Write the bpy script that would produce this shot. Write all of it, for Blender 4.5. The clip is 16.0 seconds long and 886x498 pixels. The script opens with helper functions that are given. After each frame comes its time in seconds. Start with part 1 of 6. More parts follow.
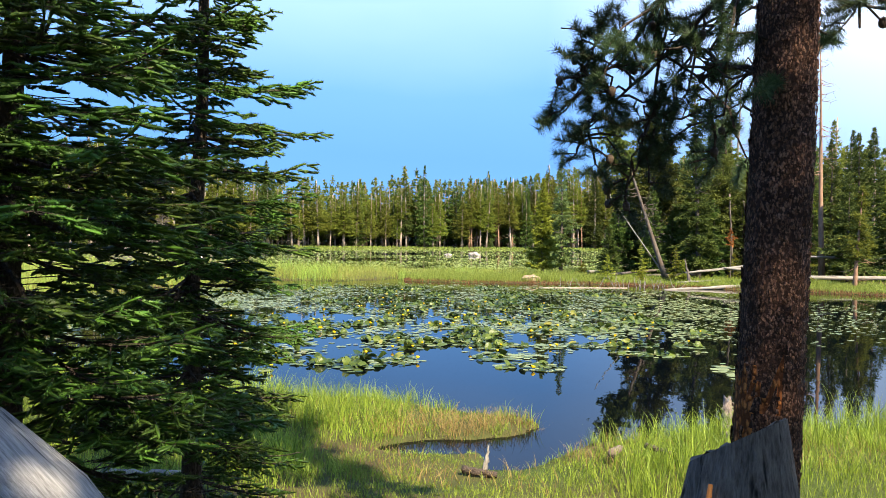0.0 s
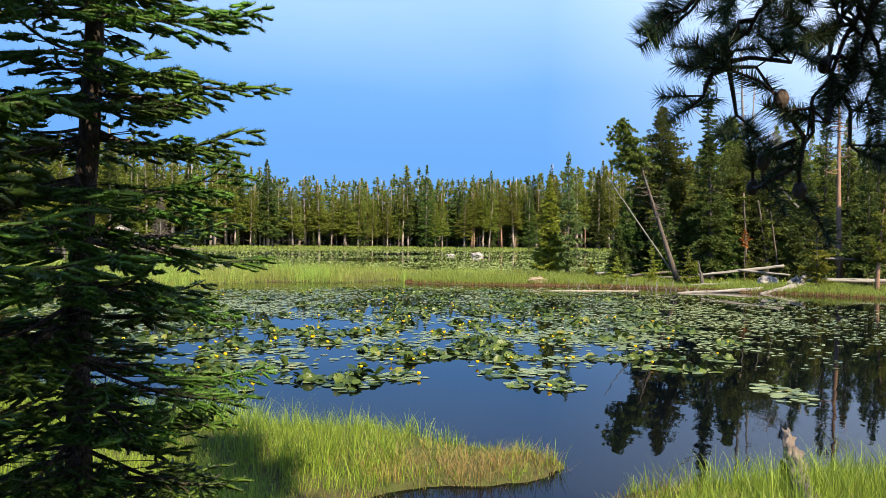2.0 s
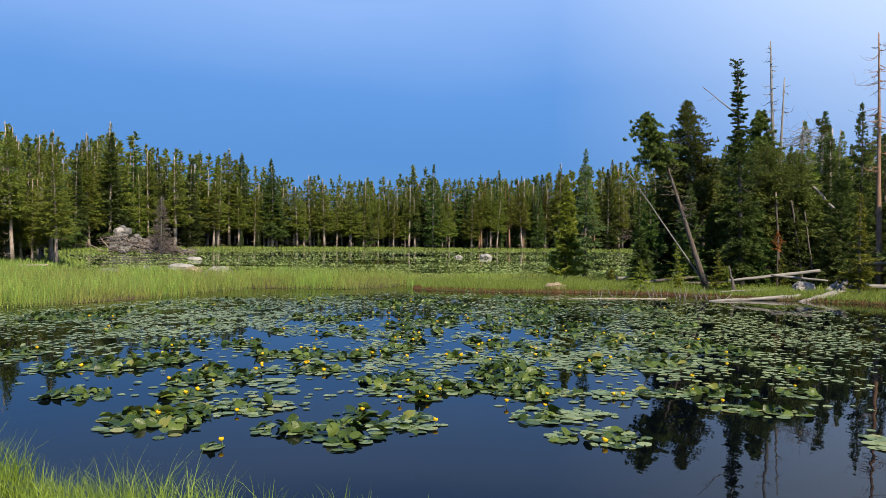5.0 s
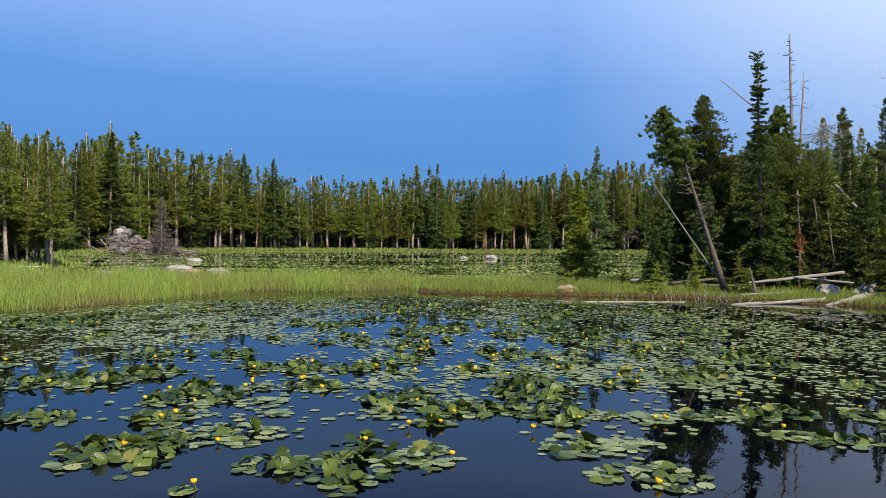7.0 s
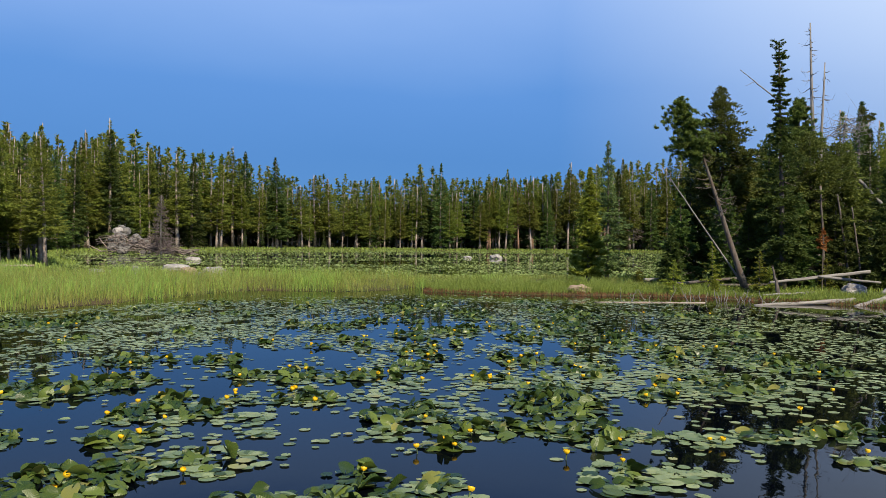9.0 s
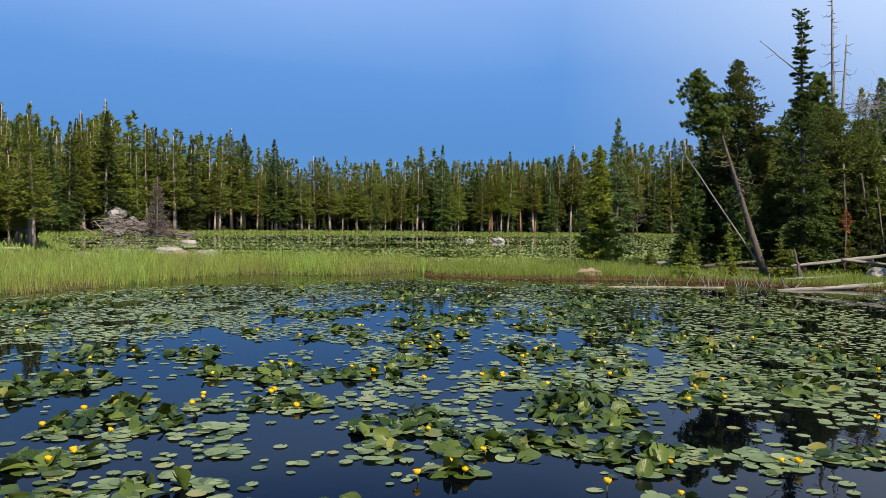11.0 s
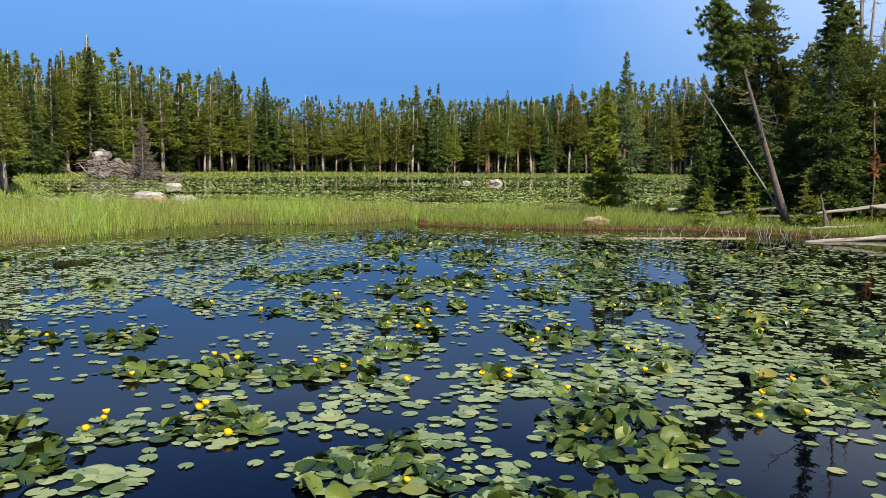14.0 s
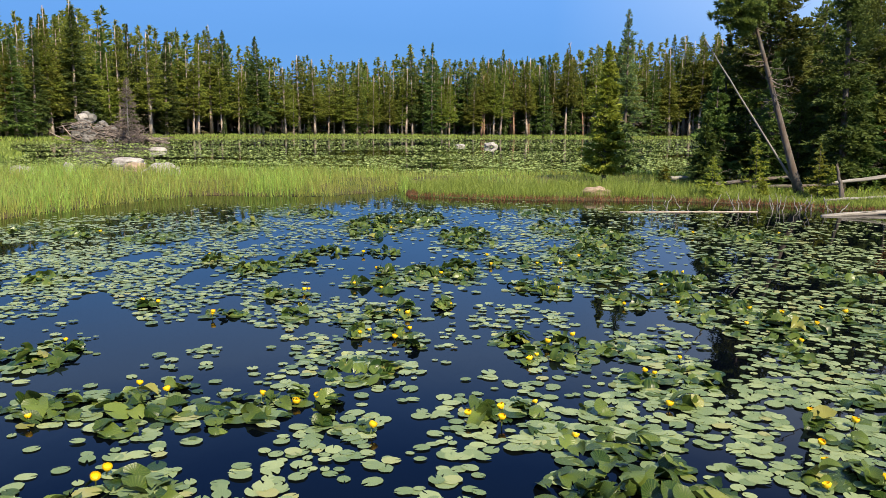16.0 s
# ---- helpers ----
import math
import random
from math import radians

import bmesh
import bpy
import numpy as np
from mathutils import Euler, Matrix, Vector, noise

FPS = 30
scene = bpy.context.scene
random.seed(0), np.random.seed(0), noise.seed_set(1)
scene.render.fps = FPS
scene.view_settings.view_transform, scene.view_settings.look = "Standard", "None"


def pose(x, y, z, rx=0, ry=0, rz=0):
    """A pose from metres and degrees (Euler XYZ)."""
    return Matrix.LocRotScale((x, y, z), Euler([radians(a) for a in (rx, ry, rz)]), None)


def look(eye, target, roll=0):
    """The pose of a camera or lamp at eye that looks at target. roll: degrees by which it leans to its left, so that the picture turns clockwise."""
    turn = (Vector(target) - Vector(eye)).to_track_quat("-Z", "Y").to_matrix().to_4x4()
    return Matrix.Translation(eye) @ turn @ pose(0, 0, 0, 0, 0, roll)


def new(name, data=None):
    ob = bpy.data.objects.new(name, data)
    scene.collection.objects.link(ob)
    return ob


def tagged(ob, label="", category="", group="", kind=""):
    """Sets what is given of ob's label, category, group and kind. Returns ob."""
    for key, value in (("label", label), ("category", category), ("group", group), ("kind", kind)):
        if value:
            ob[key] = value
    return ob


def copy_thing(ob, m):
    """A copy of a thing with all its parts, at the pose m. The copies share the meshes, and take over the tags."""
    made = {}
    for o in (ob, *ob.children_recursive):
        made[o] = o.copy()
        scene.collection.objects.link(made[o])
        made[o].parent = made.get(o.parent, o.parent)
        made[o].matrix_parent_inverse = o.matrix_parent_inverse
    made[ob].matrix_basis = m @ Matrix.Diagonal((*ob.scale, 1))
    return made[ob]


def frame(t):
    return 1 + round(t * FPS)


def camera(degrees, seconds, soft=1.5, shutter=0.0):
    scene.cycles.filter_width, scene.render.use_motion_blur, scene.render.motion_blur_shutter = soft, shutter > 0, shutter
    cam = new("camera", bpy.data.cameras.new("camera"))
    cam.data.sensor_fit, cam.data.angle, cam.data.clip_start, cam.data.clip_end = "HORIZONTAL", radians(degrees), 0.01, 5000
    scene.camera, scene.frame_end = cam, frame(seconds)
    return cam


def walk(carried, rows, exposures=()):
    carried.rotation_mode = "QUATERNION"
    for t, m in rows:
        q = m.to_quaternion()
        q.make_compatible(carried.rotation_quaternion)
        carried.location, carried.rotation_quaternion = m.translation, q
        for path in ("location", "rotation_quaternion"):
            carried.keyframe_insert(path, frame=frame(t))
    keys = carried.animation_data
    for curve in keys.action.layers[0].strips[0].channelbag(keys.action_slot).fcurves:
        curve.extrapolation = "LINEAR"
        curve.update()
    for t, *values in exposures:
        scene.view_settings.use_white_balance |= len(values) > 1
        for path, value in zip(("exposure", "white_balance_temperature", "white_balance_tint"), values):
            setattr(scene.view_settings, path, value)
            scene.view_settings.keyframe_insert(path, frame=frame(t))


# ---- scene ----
cam = camera(57.1, 16.0, soft=0.4)
METRES, EYE, TILT, LEAN, TURN = 15.09, 2.4, 0.0, 0.0, 0.0
ROWS = [
    (0.0, 0.0, 0.0, 0.0, 0.01, -0.74, -0.65),
    (0.5, -0.0006, 0.0208, 0.0001, -0.03, -0.71, -0.68),
    (1.0, -0.0007, 0.0504, 0.0002, 0.01, -0.7, -0.68),
    (1.5, -0.0014, 0.0793, 0.0009, 0.08, -0.71, -0.7),
    (2.0, -0.0029, 0.1153, 0.0018, 0.16, -0.75, -0.74),
    (2.5, -0.0043, 0.1474, 0.0026, 0.23, -0.77, -0.74),
    (3.0, -0.0063, 0.1842, 0.0044, 0.28, -0.77, -0.7),
    (3.5, -0.0089, 0.2141, 0.007, 0.36, -0.77, -0.68),
    (4.0, -0.0124, 0.2474, 0.0114, 0.44, -0.79, -0.71),
    (6.5, -0.0279, 0.4002, 0.0104, 0.76, -0.69, -0.68),
    (7.0, -0.0312, 0.4285, 0.0097, 0.81, -0.69, -0.69),
    (7.5, -0.034, 0.4573, 0.0082, 0.86, -0.68, -0.7),
    (8.0, -0.0363, 0.4878, 0.0047, 0.93, -0.65, -0.72),
    (8.5, -0.0391, 0.5188, 0.0021, 0.98, -0.64, -0.73),
    (11.0, -0.0476, 0.6777, -0.007, 1.1, -1.83, -0.74),
    (11.5, -0.0488, 0.7077, -0.0061, 1.1, -2.5, -0.73),
    (12.0, -0.0494, 0.7384, -0.0044, 1.09, -3.21, -0.71),
    (12.5, -0.0488, 0.7695, -0.0043, 1.06, -3.91, -0.7),
    (13.0, -0.0478, 0.8015, -0.0042, 1.01, -4.61, -0.68),
    (13.5, -0.0466, 0.8336, -0.0006, 0.93, -5.32, -0.67),
    (14.0, -0.0454, 0.8653, 0.0032, 0.84, -6.01, -0.66),
    (14.5, -0.0434, 0.8969, 0.0063, 0.77, -6.69, -0.64),
    (15.0, -0.0411, 0.9286, 0.0095, 0.7, -7.38, -0.61),
    (15.5, -0.0386, 0.9616, 0.014, 0.61, -8.05, -0.61),
    (16.0, -0.0358, 0.9949, 0.0185, 0.51, -8.74, -0.6),
]
walk(cam, [(t, pose(0, 0, EYE, TILT, LEAN, TURN) @ pose(METRES * x, METRES * y, METRES * z, 90 + pitch, roll, yaw)) for t, x, y, z, yaw, pitch, roll in ROWS],
     exposures=[(0.0, 1.55, 7500, 10), (1.0, 1.35, 7500, 10), (2.0, 1.15, 7350, 10), (3.0, 0.88, 7250, 10), (4.0, 0.55, 7000, 10), (6.5, 0.62, 6900, 10), (8.0, 0.45, 6900, 10), (11.0, 0.50, 6950, 10), (12.5, 0.67, 7050, 10), (16.0, 0.92, 7200, 10)])

# ---- world, sun ----
SUN_AZIMUTH, SUN_HEIGHT = radians(152), radians(47)      # compass bearing, +y is north
to_sun = Vector((math.sin(SUN_AZIMUTH) * math.cos(SUN_HEIGHT), math.cos(SUN_AZIMUTH) * math.cos(SUN_HEIGHT), math.sin(SUN_HEIGHT)))
sun = new("sun", bpy.data.lights.new("sun", "SUN"))
sun.data.energy, sun.data.angle, sun.data.color = 5.0, radians(0.6), (1.0, 0.92, 0.76)
sun.matrix_world = look(to_sun * 50, (0, 0, 0))

world = bpy.data.worlds.new("sky")
scene.world = world
world.use_nodes = True


class Net:
    """A short way to lay nodes."""

    def __init__(self, tree):
        self.tree = tree
        tree.nodes.clear()

    def add(self, kind, inputs=None, operation=None, blend=None):
        n = self.tree.nodes.new("ShaderNode" + kind)
        if operation:
            n.operation = operation
        if blend:
            n.blend_type = blend
        for k, v in (inputs or {}).items():
            if isinstance(v, bpy.types.NodeSocket):
                self.tree.links.new(v, n.inputs[k])
            else:
                n.inputs[k].default_value = v
        return n

    def ramp(self, fac, stops):
        n = self.add("ValToRGB", {0: fac})
        while len(n.color_ramp.elements) < len(stops):
            n.color_ramp.elements.new(0.5)
        for e, (p, c) in zip(n.color_ramp.elements, stops):
            e.position, e.color = p, (*c, 1) if len(c) == 3 else c
        return n.outputs[0]

    def mix(self, fac, a, b, blend="MIX"):
        n = self.add("MixRGB", blend=blend)
        for k, v in ((0, fac), (1, a), (2, b)):
            if isinstance(v, bpy.types.NodeSocket):
                self.tree.links.new(v, n.inputs[k])
            else:
                n.inputs[k].default_value = v if k == 0 else (*v, 1)
        return n.outputs[0]

    def math(self, op, a, b=0.0):
        return self.add("Math", {0: a, 1: b}, operation=op).outputs[0]

    def noise(self, vec, scale, detail=4, rough=0.55):
        return self.add("TexNoise", {"Vector": vec, "Scale": scale, "Detail": detail, "Roughness": rough}).outputs[0]


w = Net(world.node_tree)
sky = w.add("TexSky")
sky.sky_type, sky.sun_disc, sky.sun_elevation, sky.sun_rotation = "NISHITA", False, SUN_HEIGHT, SUN_AZIMUTH
clear = w.mix(1.0, sky.outputs[0], (0.05, 0.05, 0.05), "MULTIPLY")
way = w.add("TexCoord").outputs["Generated"]
xyz = w.add("SeparateXYZ", {0: way})
soft = w.noise(w.add("Mapping", {0: way, 3: (1.0, 1.0, 2.5)}).outputs[0], 1.6, 5, 0.5)
lift = w.math("ADD", xyz.outputs[2], w.math("MULTIPLY", w.math("SUBTRACT", soft, 0.5), 0.10))
storm = w.ramp(lift, [(0.0, (0.045, 0.20, 0.50)), (0.10, (0.050, 0.195, 0.52)), (0.19, (0.075, 0.23, 0.59)), (0.29, (0.19, 0.35, 0.72)), (0.34, (0.10, 0.25, 0.68)), (0.40, (0.04, 0.16, 0.58)), (0.62, (0.05, 0.18, 0.58)), (0.9, (0.20, 0.32, 0.56))])
veil = w.math("MINIMUM", w.math("MULTIPLY", w.math("MAXIMUM", w.math("SUBTRACT", xyz.outputs[0], 0.12), 0.0), w.math("MULTIPLY", w.math("MAXIMUM", xyz.outputs[2], 0.0), 7.0)), 0.75)
veil = w.math("MULTIPLY", veil, w.ramp(xyz.outputs[2], [(0.30, (1, 1, 1)), (0.41, (0.1, 0.1, 0.1))]))
storm = w.mix(veil, storm, (0.60, 0.72, 0.92))
colour = w.mix(0.90, clear, storm)
w.add("OutputWorld", {0: w.add("Background", {0: colour, 1: 1.0}).outputs[0]})

# ---- materials ----
def material(name):
    m = bpy.data.materials.new(name)
    m.use_nodes = True
    return m, Net(m.node_tree)


def finish(n, shader):
    n.add("OutputMaterial", {0: shader})


def bump(n, height, strength=0.4, distance=0.02):
    return n.add("Bump", {"Height": height, "Strength": strength, "Distance": distance}).outputs[0]


def leafy(name, dark, light, translucent=0.25, rough=0.6, island=True, tint=None, spec=0.3):
    """Foliage: shade by piece and by plant, a part of the light passes through."""
    m, n = material(name)
    obj = n.add("TexCoord").outputs["Object"]
    fac = n.add("NewGeometry").outputs["Random Per Island"] if island else n.noise(obj, 9, 3)
    c = n.mix(fac, dark, light)
    info = n.add("ObjectInfo").outputs["Random"]
    patch = n.ramp(n.noise(obj, 0.6, 4), [(0.35, (0, 0, 0)), (0.65, (0.7, 0.7, 0.7))])
    c = n.mix(patch, c, tint or n.mix(0.5, dark, light))
    c = n.add("HueSaturation", {"Hue": n.math("ADD", 0.480, n.math("MULTIPLY", info, 0.04)), "Saturation": 1.0,
                                "Value": n.math("ADD", 0.66, n.math("MULTIPLY", info, 0.68)), "Color": c}).outputs[0]
    p = n.add("BsdfPrincipled", {"Base Color": c, "Roughness": rough, "Specular IOR Level": spec})
    t = n.add("BsdfTranslucent", {"Color": c})
    finish(n, n.add("MixShader", {0: translucent, 1: p.outputs[0], 2: t.outputs[0]}).outputs[0])
    return m


def barky(name, dark, light, stain=None, scale=14, strength=0.8, stretch=0.25, rough=0.9):
    """Bark or weathered wood: plates or grain stretched along the stem."""
    m, n = material(name)
    obj = n.add("TexCoord").outputs["Object"]
    vec = n.add("Mapping", {0: obj, 3: (1, 1, stretch)}).outputs[0]
    cell = n.add("TexVoronoi", {"Vector": vec, "Scale": scale * 2.2, "Randomness": 1.0}).outputs[0]
    grain = n.noise(vec, scale, 6, 0.65)
    big = n.noise(obj, 1.7, 3)
    c = n.mix(n.ramp(grain, [(0.32, (0, 0, 0)), (0.68, (1, 1, 1))]), dark, light)
    c = n.mix(n.math("MULTIPLY", n.ramp(big, [(0.45, (0, 0, 0)), (0.65, (1, 1, 1))]), 0.7), c, stain or dark)
    h = n.math("ADD", n.math("MULTIPLY", cell, 0.6), grain)
    p = n.add("BsdfPrincipled", {"Base Color": c, "Roughness": rough, "Specular IOR Level": 0.2, "Normal": bump(n, h, strength, 0.02)})
    finish(n, p.outputs[0])
    return m


def flaky(name, dark, light, scale):
    """Scaly bark: small plates of many shades parted by dark cracks."""
    m, n = material(name)
    obj = n.add("TexCoord").outputs["Object"]
    warp = n.add("Mapping", {0: obj, 3: (1, 1, 0.55)}).outputs[0]
    vec = n.add("VectorMath", {0: warp, 1: n.mix(1.0, n.add("TexNoise", {"Vector": obj, "Scale": scale * 0.6, "Detail": 3}).outputs[1], (0.02, 0.02, 0.02), "MULTIPLY")}, operation="ADD").outputs[0]
    plate = n.add("TexVoronoi", {"Vector": vec, "Scale": scale})
    near = n.ramp(plate.outputs[0], [(0.25, (1, 1, 1)), (0.60, (0, 0, 0))])
    shade = n.add("SeparateColor", {0: plate.outputs[1]}).outputs[0]
    c = n.mix(shade, dark, light)
    c = n.mix(n.math("MULTIPLY", n.noise(obj, 3.0, 4), 0.6), c, tuple(v * 0.5 for v in dark))
    c = n.mix(near, tuple(v * 0.25 for v in dark), c)
    h = n.math("ADD", n.math("MULTIPLY", near, shade), n.math("MULTIPLY", n.noise(obj, scale * 3, 3), 0.3))
    p = n.add("BsdfPrincipled", {"Base Color": c, "Roughness": 0.85, "Specular IOR Level": 0.25, "Normal": bump(n, h, 1.0, 0.012)})
    finish(n, p.outputs[0])
    return m


def woody(name, dark, light, along="Z", scale=30, stain=None):
    """Bare grey wood: long fibres and cracks along the given axis."""
    m, n = material(name)
    obj = n.add("TexCoord").outputs["Object"]
    s = {"X": (0.05, 1, 1), "Y": (1, 0.05, 1), "Z": (1, 1, 0.05)}[along]
    vec = n.add("Mapping", {0: obj, 3: s}).outputs[0]
    fibre = n.noise(vec, scale, 5, 0.7)
    crack = n.noise(vec, scale * 0.35, 3, 0.5)
    c = n.mix(n.ramp(fibre, [(0.3, (0, 0, 0)), (0.7, (1, 1, 1))]), dark, light)
    c = n.mix(n.ramp(crack, [(0.30, (1, 1, 1)), (0.38, (0, 0, 0))]), c, tuple(v * 0.35 for v in dark))
    if stain:
        c = n.mix(n.ramp(n.noise(vec, scale * 0.12, 3), [(0.62, (0, 0, 0)), (0.70, (1, 1, 1))]), c, stain)
    p = n.add("BsdfPrincipled", {"Base Color": c, "Roughness": 0.85, "Specular IOR Level": 0.2,
                                 "Normal": bump(n, n.math("ADD", fibre, crack), 0.7, 0.012)})
    finish(n, p.outputs[0])
    return m


def ground_material():
    m, n = material("turf_and_soil")
    pos = n.add("NewGeometry").outputs["Position"]
    a, b = n.noise(pos, 0.35, 5), n.noise(pos, 9, 5, 0.7)
    c = n.mix(b, (0.035, 0.026, 0.014), (0.11, 0.085, 0.04))
    c = n.mix(n.ramp(a, [(0.40, (0, 0, 0)), (0.60, (1, 1, 1))]), c, (0.05, 0.07, 0.018))
    p = n.add("BsdfPrincipled", {"Base Color": c, "Roughness": 0.95, "Specular IOR Level": 0.1, "Normal": bump(n, b, 0.8, 0.05)})
    finish(n, p.outputs[0])
    return m


def water_material():
    m, n = material("still_water")
    pos = n.add("NewGeometry").outputs["Position"]
    ripple = n.noise(n.add("Mapping", {0: pos, 3: (1.0, 0.45, 1)}).outputs[0], 2.2, 3, 0.5)
    murk = n.mix(n.noise(pos, 0.4, 3), (0.0004, 0.0008, 0.002), (0.001, 0.0016, 0.003))
    p = n.add("BsdfPrincipled", {"Base Color": murk, "Roughness": 0.015, "IOR": 1.17, "Specular Tint": (0.60, 0.80, 1.0, 1), "Normal": bump(n, ripple, 0.05, 0.05)})
    finish(n, p.outputs[0])
    return m


def lily_material(name, dark, light, gloss):
    m, n = material(name)
    obj = n.add("TexCoord").outputs["Object"]
    info = n.add("ObjectInfo").outputs["Random"]
    isle = n.add("NewGeometry").outputs["Random Per Island"]
    mixed = n.math("FRACT", n.math("ADD", info, isle))
    xyz = n.add("SeparateXYZ", {0: obj})
    angle = n.math("ARCTAN2", xyz.outputs[1], xyz.outputs[0])
    vein = n.math("POWER", n.math("ABSOLUTE", n.math("SINE", n.math("MULTIPLY", angle, 11.0))), 6.0)
    c = n.mix(n.math("POWER", mixed, 1.5), dark, light)
    c = n.mix(n.math("MULTIPLY", vein, 0.18), c, tuple(min(1, v * 1.6) for v in light))
    c = n.mix(n.ramp(n.noise(obj, 14, 4), [(0.60, (0, 0, 0)), (0.72, (0.75, 0.75, 0.75))]), c, (0.22, 0.19, 0.05))
    c = n.mix(n.ramp(mixed, [(0.95, (0, 0, 0)), (0.98, (0.5, 0.5, 0.5))]), c, (0.27, 0.22, 0.06))
    p = n.add("BsdfPrincipled", {"Base Color": c, "Roughness": gloss, "Specular IOR Level": 0.22, "Normal": bump(n, n.math("ADD", n.noise(obj, 20, 3), vein), 0.15, 0.01)})
    t = n.add("BsdfTranslucent", {"Color": c})
    finish(n, n.add("MixShader", {0: 0.15, 1: p.outputs[0], 2: t.outputs[0]}).outputs[0])
    return m


def stone_material(name, dark, light):
    m, n = material(name)
    obj = n.add("TexCoord").outputs["Object"]
    a, b = n.noise(obj, 2.5, 6, 0.65), n.noise(obj, 25, 4, 0.7)
    c = n.mix(n.ramp(a, [(0.35, (0, 0, 0)), (0.65, (1, 1, 1))]), dark, light)
    c = n.mix(n.math("MULTIPLY", b, 0.35), c, tuple(v * 0.4 for v in dark))
    p = n.add("BsdfPrincipled", {"Base Color": c, "Roughness": 0.9, "Normal": bump(n, n.math("ADD", a, b), 0.6, 0.05)})
    finish(n, p.outputs[0])
    return m


def plain(name, colour, rough=0.6):
    m, n = material(name)
    obj = n.add("TexCoord").outputs["Object"]
    c = n.mix(n.noise(obj, 40, 3), tuple(v * 0.75 for v in colour), colour)
    finish(n, n.add("BsdfPrincipled", {"Base Color": c, "Roughness": rough}).outputs[0])
    return m


SPRUCE_NEAR = leafy("spruce_needles", (0.020, 0.048, 0.010), (0.070, 0.130, 0.022), 0.25, 0.5)
# young tips: fresh green, with the sun patches on them put into the colour
SPRUCE_LIT_TIP = leafy("spruce_sunlit_young_tips", (0.036, 0.090, 0.013), (0.105, 0.205, 0.028), 0.25, 0.5)
PINE_NEAR = leafy("pine_needles", (0.026, 0.052, 0.024), (0.080, 0.125, 0.050), 0.25, 0.5)
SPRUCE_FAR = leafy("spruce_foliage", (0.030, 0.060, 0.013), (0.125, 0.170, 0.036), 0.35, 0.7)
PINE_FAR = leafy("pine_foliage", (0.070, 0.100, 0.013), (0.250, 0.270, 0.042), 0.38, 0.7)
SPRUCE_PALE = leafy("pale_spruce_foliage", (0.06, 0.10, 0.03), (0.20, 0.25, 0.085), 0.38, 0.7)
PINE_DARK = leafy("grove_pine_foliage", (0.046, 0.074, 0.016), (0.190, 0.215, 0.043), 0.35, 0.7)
YOUNG = leafy("young_conifer_foliage", (0.12, 0.15, 0.016), (0.32, 0.335, 0.05), 0.4, 0.6)
RUST = leafy("dead_needles", (0.16, 0.05, 0.015), (0.30, 0.11, 0.03), 0.1, 0.8)
DEAD_TWIGS = leafy("dead_twigs", (0.12, 0.095, 0.08), (0.26, 0.215, 0.19), 0.0, 0.9)
GRASS = leafy("sedge_blades", (0.034, 0.080, 0.006), (0.37, 0.45, 0.060), 0.38, 0.5, tint=(0.16, 0.20, 0.03))
STRAW = leafy("dry_sedge", (0.11, 0.062, 0.025), (0.27, 0.17, 0.07), 0.2, 0.7)
REED = leafy("reed_blades", (0.12, 0.20, 0.026), (0.50, 0.55, 0.12), 0.42, 0.55, tint=(0.38, 0.43, 0.12))
SHORE_GRASS = leafy("shore_grass_blades", (0.10, 0.16, 0.03), (0.32, 0.37, 0.08), 0.35, 0.6)
SEDGE_FAR = leafy("green_sedge_blades", (0.09, 0.165, 0.024), (0.38, 0.46, 0.09), 0.42, 0.55, tint=(0.25, 0.33, 0.07))
RUSTY = leafy("rusty_dead_stems", (0.13, 0.055, 0.025), (0.33, 0.165, 0.08), 0.15, 0.8)
BARK_PINE = flaky("lodgepole_bark", (0.13, 0.056, 0.034), (0.47, 0.26, 0.175), 100)
SCAR = flaky("scraped_bark", (0.42, 0.12, 0.03), (0.78, 0.29, 0.08), 60)
BARK_SPRUCE = barky("spruce_bark", (0.030, 0.022, 0.018), (0.105, 0.080, 0.065), (0.05, 0.035, 0.026), 40, 0.9, 0.5)
BARK_FAR = barky("grey_trunk_bark", (0.19, 0.155, 0.125), (0.48, 0.41, 0.345), (0.30, 0.19, 0.145), 6, 0.4, 0.3)
BARK_GREY = barky("dark_grey_trunk_bark", (0.055, 0.047, 0.042), (0.17, 0.148, 0.13), (0.10, 0.068, 0.05), 6, 0.4, 0.3)
BARK_RED = barky("ruddy_trunk_bark", (0.15, 0.085, 0.055), (0.36, 0.23, 0.16), (0.24, 0.14, 0.09), 6, 0.4, 0.3)
SILVER = woody("silvered_wood", (0.12, 0.11, 0.10), (0.31, 0.29, 0.27), "Z", 12)
WEATHERED = woody("weathered_grey_wood", (0.05, 0.044, 0.040), (0.21, 0.19, 0.17), "Z", 150)
BLEACHED = woody("bleached_trunk_wood", (0.17, 0.164, 0.16), (0.50, 0.486, 0.48), "Z", 110)
PALE_LOG = woody("pale_fallen_wood", (0.10, 0.088, 0.076), (0.33, 0.305, 0.275), "Z", 34)
ROTTEN = woody("rotten_wood", (0.055, 0.038, 0.028), (0.27, 0.21, 0.165), "Z", 60)
ORANGE_WOOD = plain("raw_orange_wood", (0.38, 0.14, 0.03), 0.8)
GROUND = ground_material()
WATER = water_material()
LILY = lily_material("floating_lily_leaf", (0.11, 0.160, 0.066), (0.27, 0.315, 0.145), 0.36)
# raised leaves: deeper green, with the shade on their near sides put into the colour
LILY_SHADED = lily_material("shaded_lily_leaf", (0.010, 0.030, 0.005), (0.105, 0.145, 0.030), 0.32)
